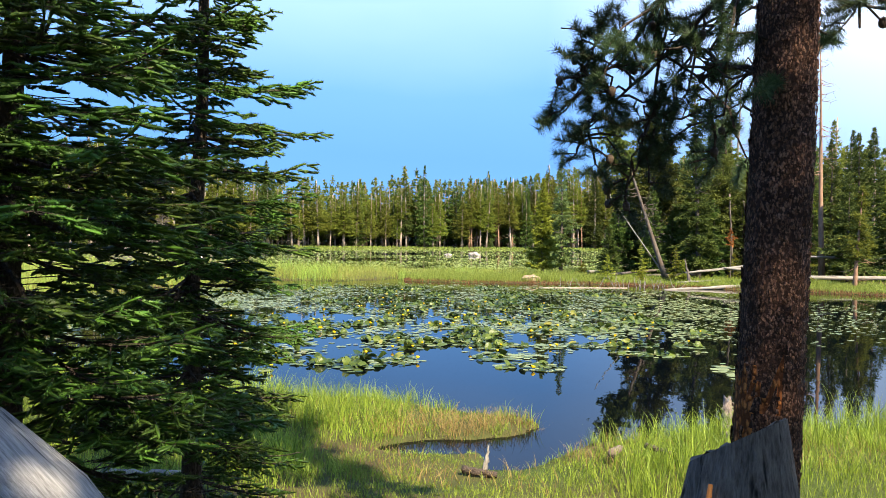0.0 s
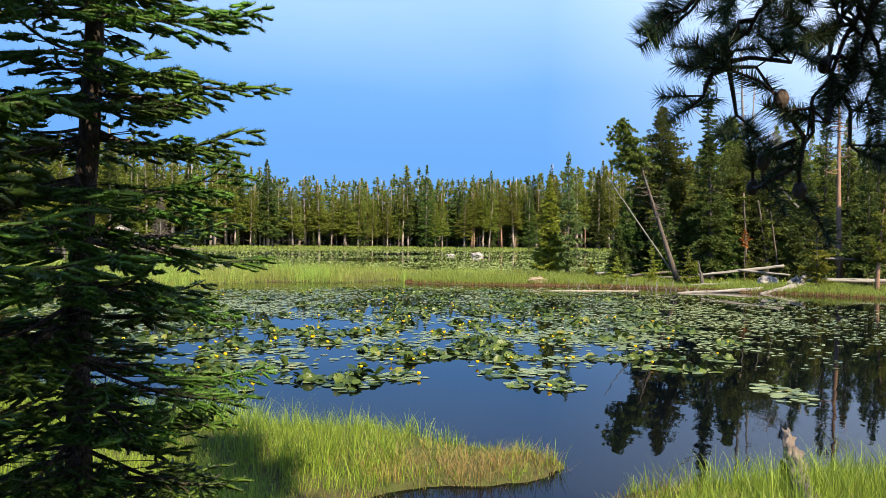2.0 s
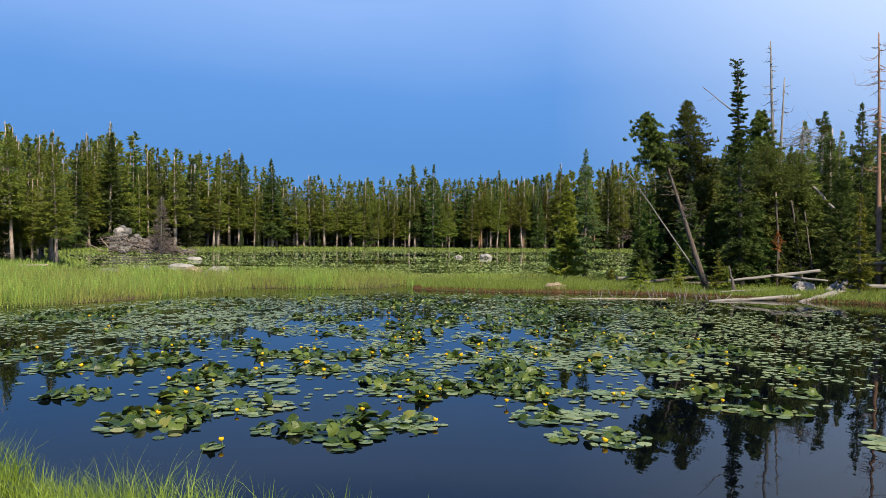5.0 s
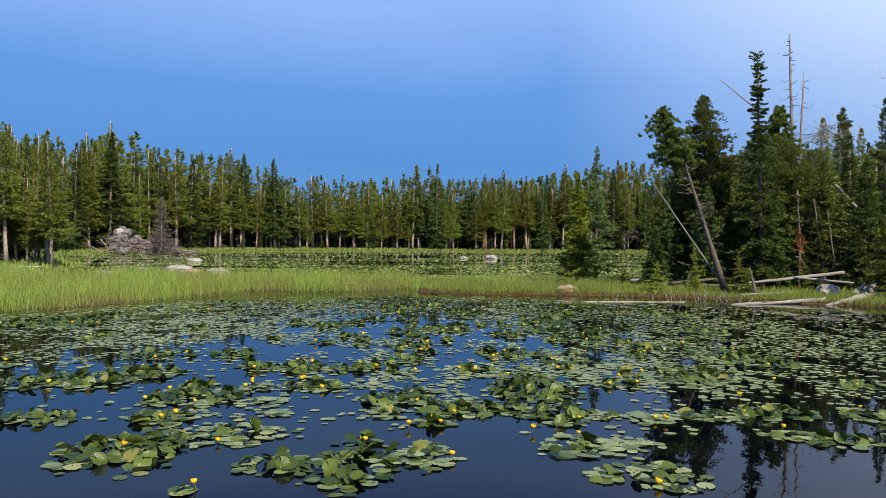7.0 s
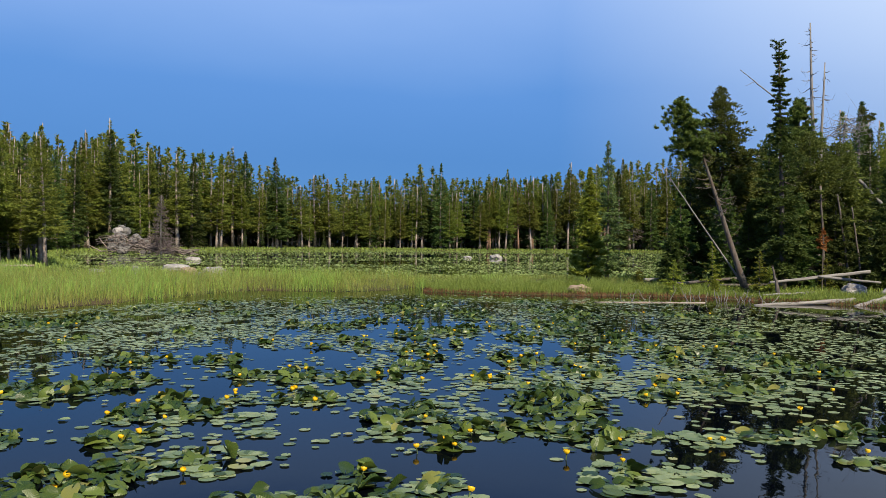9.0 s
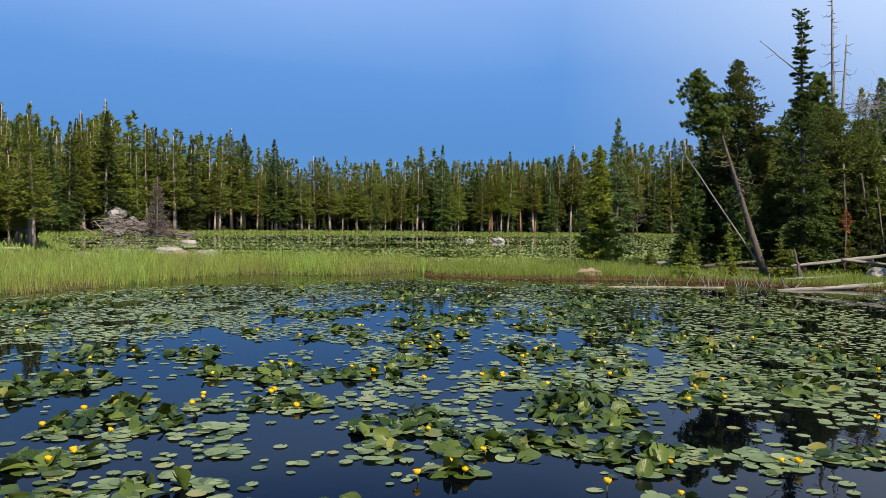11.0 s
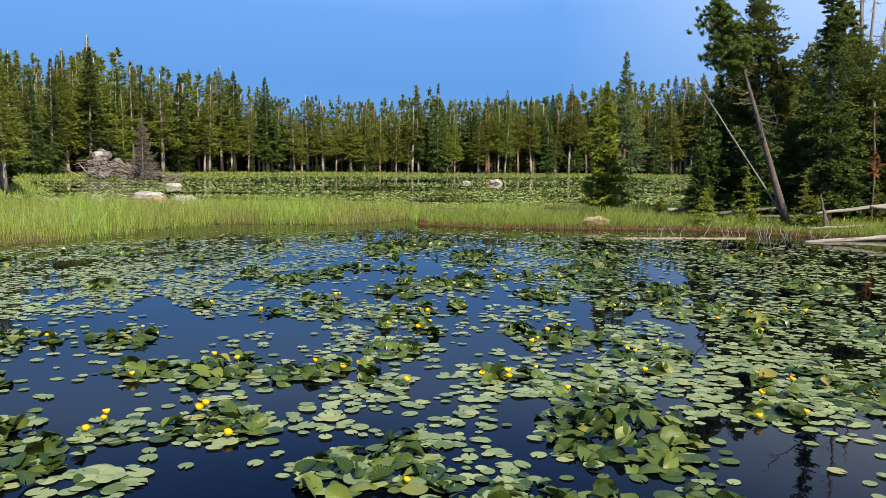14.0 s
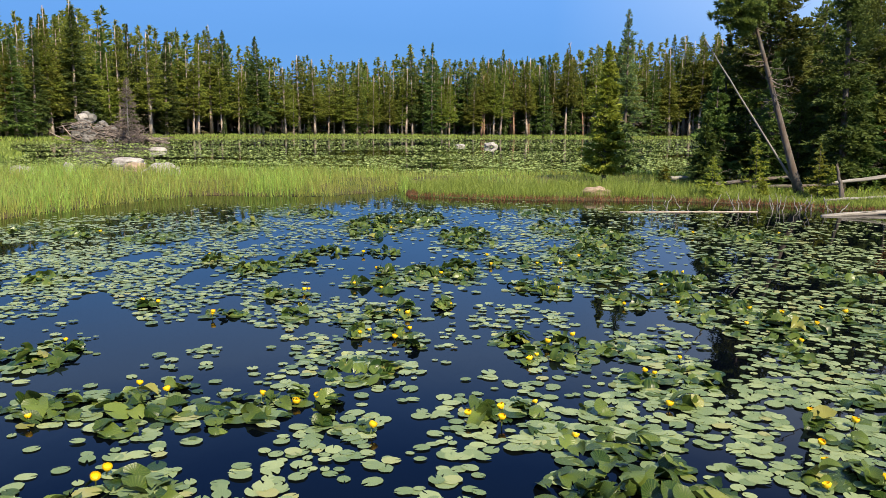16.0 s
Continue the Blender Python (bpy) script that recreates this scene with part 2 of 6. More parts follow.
LILY_FAR = leafy("distant_lily_leaves", (0.07, 0.11, 0.025), (0.34, 0.37, 0.125), 0.25, 0.7, spec=0.05)
PETAL = plain("yellow_lily_petal", (0.85, 0.52, 0.015), 0.45)
STALK = plain("green_stalk", (0.09, 0.13, 0.03), 0.6)
GRANITE = stone_material("pale_granite", (0.20, 0.18, 0.165), (0.42, 0.39, 0.36))
TAN_STONE = stone_material("tan_stone", (0.22, 0.15, 0.10), (0.42, 0.31, 0.22))
DARK_STONE = stone_material("grey_outcrop_rock", (0.07, 0.066, 0.062), (0.22, 0.205, 0.19))
CONE = plain("pine_cone_scales", (0.07, 0.045, 0.03), 0.8)

# ---- kit ----
def build(name, V, T, mat, smooth=False, extra=None):
    """A mesh from arrays of corners and triangles; extra: a second material and the triangles' slots."""
    V, T = np.asarray(V, np.float32).reshape(-1, 3), np.asarray(T, np.int32).reshape(-1, 3)
    me = bpy.data.meshes.new(name)
    me.vertices.add(len(V))
    me.vertices.foreach_set("co", V.ravel())
    me.loops.add(T.size)
    me.loops.foreach_set("vertex_index", T.ravel())
    me.polygons.add(len(T))
    me.polygons.foreach_set("loop_start", np.arange(0, T.size, 3, dtype=np.int32))
    me.polygons.foreach_set("use_smooth", np.full(len(T), smooth))
    me.materials.append(mat)
    if extra:
        me.materials.append(extra[0])
        me.polygons.foreach_set("material_index", np.asarray(extra[1], np.int32))
    me.update()
    me.validate()
    return me


def part(name, me, parent, label="", kind=""):
    ob = new(name, me)
    ob.parent = parent
    return tagged(ob, label=label, kind=kind)


def thing(name, label, category, group="", kind="", at=(0, 0, 0), me=None):
    ob = new(name, me)
    ob.location = at
    return tagged(ob, label, category, group, kind)


class Pile:
    """Gathers arrays of corners and triangles."""

    def __init__(self):
        self.v, self.t, self.n = [], [], 0

    def add(self, V, T):
        V = np.asarray(V, float).reshape(-1, 3)
        self.v.append(V)
        self.t.append(np.asarray(T, int).reshape(-1, 3) + self.n)
        self.n += len(V)
        return self

    def mesh(self, name, mat, smooth=False):
        return build(name, np.concatenate(self.v), np.concatenate(self.t), mat, smooth)

    def arrays(self):
        return np.concatenate(self.v), np.concatenate(self.t)


def unit(A):
    A = np.asarray(A, float)
    return A / np.maximum(np.linalg.norm(A, axis=-1, keepdims=True), 1e-9)


def tube(points, radii, sides=8, wobble=0.0, rng=None, cap=True):
    """A stem through the points."""
    P, R = np.asarray(points, float), np.asarray(radii, float)
    D = unit(np.gradient(P, axis=0))
    ref = np.array([0.0, 0, 1]) if abs(D[:, 2]).mean() < 0.8 else np.array([1.0, 0, 0])
    A = unit(np.cross(D, ref))
    B = np.cross(D, A)
    a = np.linspace(0, 2 * np.pi, sides, endpoint=False)
    r = R[:, None] * np.ones(sides)
    if wobble:
        r = r * (1 + wobble * rng.normal(size=r.shape))
    V = P[:, None] + r[..., None] * (np.cos(a)[None, :, None] * A[:, None] + np.sin(a)[None, :, None] * B[:, None])
    n, T = len(P), []
    i, j = np.meshgrid(np.arange(n - 1), np.arange(sides), indexing="ij")
    p, q = i * sides + j, i * sides + (j + 1) % sides
    T = np.concatenate([np.stack([p, q, q + sides], -1).reshape(-1, 3), np.stack([p, q + sides, p + sides], -1).reshape(-1, 3)])
    V = V.reshape(-1, 3)
    if cap:
        k = len(V)
        V = np.concatenate([V, P[[0, -1]]])
        s = np.arange(sides)
        T = np.concatenate([T, np.stack([(s + 1) % sides, s, np.full(sides, k)], -1),
                            np.stack([s, (s + 1) % sides, np.full(sides, k + 1 - (n - 1) * sides)], -1) + (n - 1) * sides])
    return V, T


def bent(a, b, n, sag=0.0, jitter=0.0, rng=None):
    """Points from a to b with a sag and small crooks."""
    s = np.linspace(0, 1, n)[:, None]
    P = np.asarray(a, float) * (1 - s) + np.asarray(b, float) * s
    P[:, 2] += sag * 4 * (s * (1 - s))[:, 0]
    if jitter:
        J = rng.normal(size=P.shape) * jitter
        J[0] = J[-1] = 0
        P += J
    return P


def slivers(P, D, length, width, rng):
    """One thin triangle at each place P along D: needles."""
    n = len(P)
    S = unit(np.cross(D, rng.normal(size=(n, 3)))) * np.asarray(width).reshape(-1, 1)
    V = np.stack([P - S, P + S, P + D * np.asarray(length).reshape(-1, 1)], 1)
    return V.reshape(-1, 3), np.arange(3 * n).reshape(-1, 3)


def sprays(P, D, size, rng, fingers=3, spread=0.75, slim=0.30):
    """Small fans of fingers at P pointing along D: a bough's needles seen from afar."""
    n = len(P)
    size = np.asarray(size).reshape(-1, 1) * np.ones((n, 1))
    S = unit(np.cross(D, rng.normal(size=(n, 3)) * 0.5 + np.array([0, 0, 1.0])))
    out = []
    for a in np.linspace(-spread, spread, fingers):
        d = unit(D * math.cos(a) + S * math.sin(a) + rng.normal(size=(n, 3)) * 0.16)
        q = unit(np.cross(d, rng.normal(size=(n, 3)))) * size * slim
        out.append(np.stack([P - q, P + q, P + d * size * rng.uniform(0.7, 1.25, (n, 1))], 1))
    V = np.stack(out, 1).reshape(-1, 3)
    return V, np.arange(len(V)).reshape(-1, 3)


def inside_distance(poly, X, Y):
    """Signed distance to a closed outline, negative inside."""
    p = np.asarray(poly, float)
    best, odd = np.full(X.shape, 1e9), np.zeros(X.shape, bool)
    for (ax, ay), (bx, by) in zip(p, np.roll(p, -1, 0)):
        ex, ey, wx, wy = bx - ax, by - ay, X - ax, Y - ay
        k = np.clip((wx * ex + wy * ey) / (ex * ex + ey * ey), 0, 1)
        best = np.minimum(best, np.hypot(wx - ex * k, wy - ey * k))
        cut = (ay > Y) != (by > Y)
        with np.errstate(divide="ignore", invalid="ignore"):
            odd ^= cut & (X < ax + (Y - ay) / (by - ay if by != ay else 1e-9) * ex)
    return np.where(odd, -best, best)


def ease(v):
    v = np.clip(v, 0, 1)
    return v * v * (3 - 2 * v)


# ---- ground and water ----
NEAR_POND = [(-40, 26), (-12, 18.5), (-8, 15.8), (-5.5, 13.5), (-3.6, 12.2), (-2.4, 12.1), (-1.2, 12.1), (-0.6, 11.8), (0.0, 11.3), (0.5, 11.0), (1.05, 10.8), (1.25, 10.45), (0.9, 9.95), (0.45, 9.75), (0.4, 9.0), (0.55, 8.3), (0.85, 8.25),
             (1.35, 8.9), (1.8, 9.5), (3.0, 9.9), (4.5, 10.2), (7, 10.4), (14, 11), (40, 14), (40, 31), (26, 35.5), (20, 37.5), (17, 39.6), (14.5, 40.8), (11.9, 42.4), (10.2, 43.6), (7.2, 44.5),
             (4.6, 44.4), (1.35, 44.2), (-1.9, 45.3), (-2.7, 49), (-3.7, 46.6), (-5.6, 44.6), (-9.4, 45), (-10.8, 43.0), (-11.6, 40.4), (-12.5, 37.6), (-13.4, 35.0), (-15.5, 32.6), (-40, 28)]
FAR_POND = [(-28, 52), (-14, 54.5), (-5, 55), (3, 58), (8, 59), (14, 60), (24, 68), (45, 78), (70, 110), (80, 190), (55, 214), (24, 198), (10, 187), (-14, 182), (-34, 163), (-48, 142), (-52, 126),
            (-54, 112), (-44, 92), (-34, 76), (-30, 66)]


def shores(X, Y):
    """Distance from the water of either pond, and from the far one; negative in the water."""
    a, b = inside_distance(NEAR_POND, X, Y), inside_distance(FAR_POND, X, Y)
    pool = (np.hypot((X - 0.05) / 0.85, (Y - 9.3) / 0.40 - 0.25 * X) - 1) * 0.4
    return np.minimum(np.minimum(a, pool), b), b


def height(X, Y):
    X, Y = np.asarray(X, float), np.asarray(Y, float)
    d, far = shores(X, Y)
    near = ease((20 - Y) / 6)
    land = 0.05 + (0.16 + 0.16 * near) * ease(d / 3.0) + 0.05 * (np.sin(X * 2.1 + Y * 0.7) * np.sin(Y * 1.7 - X * 0.4)) * ease(d / 1.5)
    rise = 0.07 + 0.05 * ease((X - 20) / 60) + 0.04 * ease((-20 - X) / 30)
    land = land + np.minimum(np.maximum(far - 5, 0) * rise, 7) * ease((Y - 80) / 30)
    land = land + 0.05 * np.clip(np.abs(X) - 60, 0, 200) * ease((np.abs(X) - 60) / 60)
    return np.where(d > 0, land, -0.08 - 0.7 * ease(-d / 1.6) + 0.13 * ease(1 + d / 0.1))


def axis(stops):
    out = []
    for a, b, step in stops:
        out += list(np.arange(a, b, step))
    return np.array(out + [stops[-1][1]])


GX = axis([(-2500, -300, 250), (-300, -80, 20), (-80, -20, 3), (-20, -6, 0.8), (-6, 7, 0.2), (7, 26, 0.8), (26, 80, 3), (80, 300, 20), (300, 2500, 250)])
GY = axis([(-400, -60, 40), (-60, -4, 4), (-4, 6, 0.5), (6, 12, 0.15), (12, 40, 1.4), (40, 64, 0.5), (64, 110, 2), (110, 260, 4), (260, 500, 20), (500, 3000, 250)])
gx, gy = np.meshgrid(GX, GY)
gv = np.stack([gx, gy, height(gx, gy)], -1).reshape(-1, 3)
gi, gj = np.meshgrid(np.arange(len(GY) - 1), np.arange(len(GX) - 1), indexing="ij")
g0 = (gi * len(GX) + gj).ravel()
gt = np.concatenate([np.stack([g0, g0 + 1, g0 + 1 + len(GX)], -1), np.stack([g0, g0 + 1 + len(GX), g0 + len(GX)], -1)])
thing("ground", "grassy lake shore and forest floor rising to wooded hills", "ground", kind="structure", me=build("ground", gv, gt, GROUND, True))
thing("water", "still dark pond water mirroring the blue sky", "water", kind="structure",
      me=build("water", [(-120, 5, 0), (120, 5, 0), (120, 230, 0), (-120, 230, 0)], [(0, 1, 2), (0, 2, 3)], WATER))

# ---- conifers seen from afar ----
def pine_crown(rng, H, z0, R, boughs, tufts, per, size, flat=0.5, slim=0.13, fingers=4):
    """Boughs that end in brushes of needles, with gaps between them; pointed at the top."""
    P, D, S = [], [], []
    for k in range(boughs):
        f = (k + rng.uniform(0, 1)) / boughs
        z = z0 + (H - z0) * f
        r = R * (min(1, 0.45 + f * 2.2) * (1 - f) ** 0.7 * 1.25 + 0.05) * rng.uniform(0.4, 1.15)
        size_f = size * (1 - 0.4 * f)
        a = rng.uniform(0, 6.283)
        out = np.array([math.cos(a), math.sin(a), rng.uniform(-0.2, 0.4)])
        for s in np.linspace(0.35, 1.0, tufts):
            c = np.array([0, 0, z]) + out * r * s + rng.normal(size=3) * 0.08
            v = unit(rng.normal(size=(per, 3)) * np.array([1, 1, flat]) + np.array([0, 0, 0.3]) + out * 0.5)
            P.append(c + v * size_f * rng.uniform(0.0, 0.7, (per, 1)))
            D.append(v)
            S.append(np.full(per, size_f) * rng.uniform(0.6, 1.1, per))
    m = per * 2
    v = unit(rng.normal(size=(m, 3)) * 0.7 + np.array([0, 0, 1.0]))
    c = np.stack([np.zeros(m), np.zeros(m), H - size * rng.uniform(0.4, 2.6, m)], -1)
    P.append(c), D.append(v), S.append(np.full(m, size * 0.6))
    return sprays(np.concatenate(P), np.concatenate(D), np.concatenate(S), rng, fingers, 0.9, slim)


def stem(rng, H, r, lean=(0, 0), twigs=0, low=0.1, high=0.7, reach=0.5, sides=7, bend=0.03, limbs=None):
    """A tapered trunk with short bare twigs."""
    n = 8
    s = np.linspace(0, 1, n)
    C = np.stack([lean[0] * s + bend * H * 0.1 * np.sin(s * 5 + rng.uniform(0, 6)), lean[1] * s + bend * H * 0.1 * np.cos(s * 4 + rng.uniform(0, 6)), s * H - 0.15], -1)
    C[:, :2] -= C[0, :2]
    pile = Pile().add(*tube(C, r * (1 - 0.82 * s) * (1 + 0.35 * np.exp(-s * 14)), sides))
    limbs = pile if limbs is None else limbs
    for _ in range(twigs):
        f = rng.uniform(low, high)
        b = np.array([np.interp(f, s, C[:, i]) for i in range(3)])
        a, L = rng.uniform(0, 6.283), reach * rng.uniform(0.4, 1.2)
        e = b + np.array([math.cos(a), math.sin(a), rng.uniform(-0.5, 0.25)]) * L
        q = bent(b, e, 4, -0.08 * L, 0.04 * L, rng)
        limbs.add(*tube(q, np.linspace(r * 0.14 + 0.006, 0.005, 4), 3, cap=False))
        if L > 0.5:
            for _ in range(3):
                m = q[rng.integers(1, 4)]
                limbs.add(*tube(bent(m, m + rng.normal(size=3) * L * 0.35, 3, 0, 0.02, rng), [0.008, 0.006, 0.003], 3, cap=False))
    return pile


def tree_thing(name, label, category, trunk_me, crown_me, group="", crown_label=""):
    t = thing(name, label, category, group)
    part("trunk", trunk_me, t)
    if crown_me:
        part("crown", crown_me, t, crown_label)
    return t


def move_crown(arrays, H, lean):
    V, T = arrays
    V = V.copy()
    s = np.clip(V[:, 2] / H, 0, 1.1)
    V[:, 0] += lean[0] * s
    V[:, 1] += lean[1] * s
    return V, T


def joined(*crowns):
    pile = Pile()
    for V, T in crowns:
        pile.add(V, T)
    return pile.arrays()


def conifer_crown(rng, H, z0, R, boughs, per, size, droop=0.3, power=1.0, ragged=0.25, slim=0.2, fingers=3, thin=0.0, low=0.55):
    """A fine conifer: boughs set round the stem as flat sprays; thin: share of boughs missing, low: how far the lowest reach."""
    f = np.sort(rng.uniform(0, 1, boughs) ** 0.92)
    f = f[rng.random(boughs) > thin]
    a = np.arange(len(f)) * 2.39996 + rng.normal(size=len(f)) * 0.7
    lobes = 1 + 0.16 * np.sin(2 * a + 9 * f + rng.uniform(0, 6)) + 0.12 * np.sin(3 * a - 15 * f + rng.uniform(0, 6)) + 0.08 * min(1.0, R) ** 2 * np.sin(f * 60 + rng.uniform(0, 6))
    L = R * np.minimum(1, low + f * 3.0) * (1 - f) ** power * lobes * (1 + ragged * rng.normal(size=len(f))).clip(0.35, 1.5) + 0.02 * R
    count = np.maximum(4, (per * (0.35 + 0.9 * L / R)).astype(int))
    i = np.repeat(np.arange(len(f)), count)
    u = rng.uniform(0.08, 1.0, len(i)) ** 0.75
    out = np.stack([np.cos(a), np.sin(a), np.zeros(len(f))], -1)[i]
    side = np.stack([-np.sin(a), np.cos(a), np.zeros(len(f))], -1)[i]
    l, ff = L[i], f[i]
    wide = rng.uniform(-1, 1, len(i)) * (0.34 * l * (1.08 - u) + 0.03 * R)
    P = out * (u * l)[:, None] + side * wide[:, None]
    P[:, 2] = z0 + (H - z0) * ff - droop * (1 - 2.1 * ff) * l * u ** 1.4 - 0.12 * np.abs(wide) + rng.normal(size=len(i)) * 0.03 * R
    D = unit(out + side * (np.sign(wide) * rng.uniform(0.1, 0.9, len(i)))[:, None] + np.stack([0 * u, 0 * u, -0.22 + 1.3 * ff ** 1.6], -1) + rng.normal(size=P.shape) * 0.2)
    V, T = sprays(P, D, size * (1.15 - 0.7 * ff) * rng.uniform(0.7, 1.25, len(i)), rng, fingers, 0.7, slim)
    m = 16
    down = rng.uniform(0.0, 0.09, m)
    top = np.stack([rng.normal(size=m) * 0.2 * down * R, rng.normal(size=m) * 0.2 * down * R, H * (1 - down)], -1)
    V2, T2 = sprays(top, unit(rng.normal(size=(m, 3)) * 0.35 + np.array([0, 0, 1.0])), size * (0.35 + 4 * down), rng, 2, 0.35, slim)
    return np.concatenate([V, V2]), np.concatenate([T, T2 + len(V)])


# ---- the forest: models of about 15 m, copied along the shore ----
rng = np.random.default_rng(11)
MODELS = []
for k in range(6):      # lodgepole pines with bare lower stems
    z0 = (4.6, 3.4, 5.8, 2.6, 4.2, 6.6)[k]
    tr = stem(rng, 15, 0.20, (rng.normal() * 0.25, rng.normal() * 0.25), 14, 0.06, 0.5, 1.0, 6)
    cr = conifer_crown(rng, 14.6, z0, (1.75, 2.0, 1.6, 2.1, 1.8, 1.5)[k], (230, 250, 190, 260, 210, 150)[k], 17, 0.34, 0.0, (0.85, 0.95, 0.8, 1.0, 0.8, 0.75)[k], 0.3, 0.17, thin=(0.1, 0.05, 0.25, 0.05, 0.2, 0.35)[k], low=0.7)
    MODELS.append(("pine", tree_thing("lodgepole_pine", "tall lodgepole pine with pale bare lower trunk on the lake shore", "tree",
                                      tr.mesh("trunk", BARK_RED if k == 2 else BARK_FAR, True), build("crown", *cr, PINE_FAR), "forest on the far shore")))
for k in range(4):      # spruces clothed nearly to the ground
    tr = stem(rng, 15, 0.18, (0, 0), 3, 0.03, 0.2, 0.7, 6)
    cr = conifer_crown(rng, 15, (0.9, 1.8, 0.6, 2.6)[k], (1.9, 1.75, 2.1, 1.6)[k], (300, 290, 330, 260)[k], 18, 0.34, 0.35, (0.95, 0.9, 1.05, 0.85)[k], 0.2, 0.17)
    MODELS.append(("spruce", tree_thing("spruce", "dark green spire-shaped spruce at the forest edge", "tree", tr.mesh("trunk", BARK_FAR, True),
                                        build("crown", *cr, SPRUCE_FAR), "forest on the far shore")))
for k in range(3):      # standing dead trees
    bare = Pile()
    tr = stem(rng, 13, 0.15, (rng.normal() * 0.4, 0), 40, 0.15, 0.97, 1.1, limbs=bare)
    if k < 2:
        bare.add(*conifer_crown(rng, 12.6, 2.5, 1.7, 170, 12, 0.42, 0.25, 0.7, 0.3, 0.035, 2))
    MODELS.append(("dead", tree_thing("dead_tree", "bare grey standing dead conifer with brittle twigs", "tree", tr.mesh("trunk", SILVER, True), None, "forest on the far shore")))
    part("twig_mass", bare.mesh("twig_mass", DEAD_TWIGS), MODELS[-1][1], "brittle grey twigs", "stuff")
USED = set()


def plant(index, x, y, H, turn=0.0, lean=0.0, width=1.0, sink=0.0):
    kind, model = MODELS[index]
    base = 13 if kind == "dead" else 15
    m = pose(x, y, float(height(np.array([x]), np.array([y]))[0]) - sink, lean, 0, turn) @ Matrix.Diagonal((width * H / base, width * H / base, H / base, 1))
    if index not in USED:
        USED.add(index)
        model.matrix_world = m
        return model
    t = copy_thing(model, Matrix())
    t.matrix_basis = m
    return t


SHORE = [(-75, 60), (-44, 60), (-35, 65), (-34, 74), (-46, 92), (-56, 112), (-55, 127), (-50, 144), (-36, 166), (-15, 185), (10, 190), (24, 201), (56, 217), (84, 200), (95, 170), (84, 120)]
SKYLINE = [(-0.62, 0.135), (-0.50, 0.128), (-0.42, 0.132), (-0.36, 0.116), (-0.31, 0.108), (-0.25, 0.094), (-0.20, 0.078), (-0.15, 0.084), (-0.12, 0.074), (-0.05, 0.086), (0.0, 0.078),
           (0.08, 0.080), (0.16, 0.093), (0.24, 0.106), (0.32, 0.113), (0.45, 0.122), (0.62, 0.13)]


def top_at(x, y):
    """The forest's height over the eye's level as seen over the pond: tree height that reaches it."""
    e = np.interp(x / (y - 6.0), [a for a, _ in SKYLINE], [b for _, b in SKYLINE])
    return 2.4 + e * (y - 6.0)


rng = np.random.default_rng(5)
line = np.array(SHORE, float)
for k in range(len(line) - 1):
    a, b = line[k], line[k + 1]
    L = np.linalg.norm(b - a)
    nrm = np.array([-(b - a)[1], (b - a)[0]]) / L
    if a[0] < -60 or (a[1] < 205 and a[0] > 70):
        continue
    for row in range(2):
        for s in np.arange(rng.uniform(-2, 0), L + 2 + 2 * row, 2.5):
            p = a + (b - a) * (s + rng.uniform(-1.8, 1.8)) / L + nrm * (1.2 + row * 3.6 + rng.uniform(-1.2, 1.2))
            if float(shores(p[:1], p[1:])[0][0]) < 0.8:
                continue
            left = p[0] < -25
            odds = np.array([13, 13, 12, 12, 12, 10, 6, 6, 6, 5, 4, 3, 3] if left else [14, 14, 13, 13, 13, 9, 6, 5, 5, 5, 1.5, 1, 1.5])
            pick = rng.choice(13, p=odds / odds.sum())
            ground_z = float(height(p[:1], p[1:])[0])
            H = max(6.0, (top_at(*p) - ground_z) * rng.uniform(0.62, 0.98) * (1.13 if rng.random() < 0.10 else 1) * (1 if pick < 10 else 0.8))
            if row == 0 and rng.random() < 0.16:
                pick, H = rng.integers(6, 10), rng.uniform(3, 7)
            plant(int(pick), p[0], p[1], H, rng.uniform(0, 360), rng.normal() * 1.8, rng.uniform(0.85, 1.45))

# deeper rows are one mass
rng = np.random.default_rng(6)
small = []
for k in range(6):
    if k % 3 == 2:
        cr = conifer_crown(rng, 15, 0.8, 2.2, 62, 8, 0.85, 0.35, 0.95, 0.2, 0.22, 2)
    else:
        cr = conifer_crown(rng, 14.8, 2.0, 2.1, 62, 8, 0.80, 0.05, 0.85, 0.3, 0.22, 2, low=0.7)
    small.append((cr, stem(rng, 15, 0.16, (0, 0), 0, sides=4).arrays()))
crowns, stems = (Pile(), Pile()), Pile()
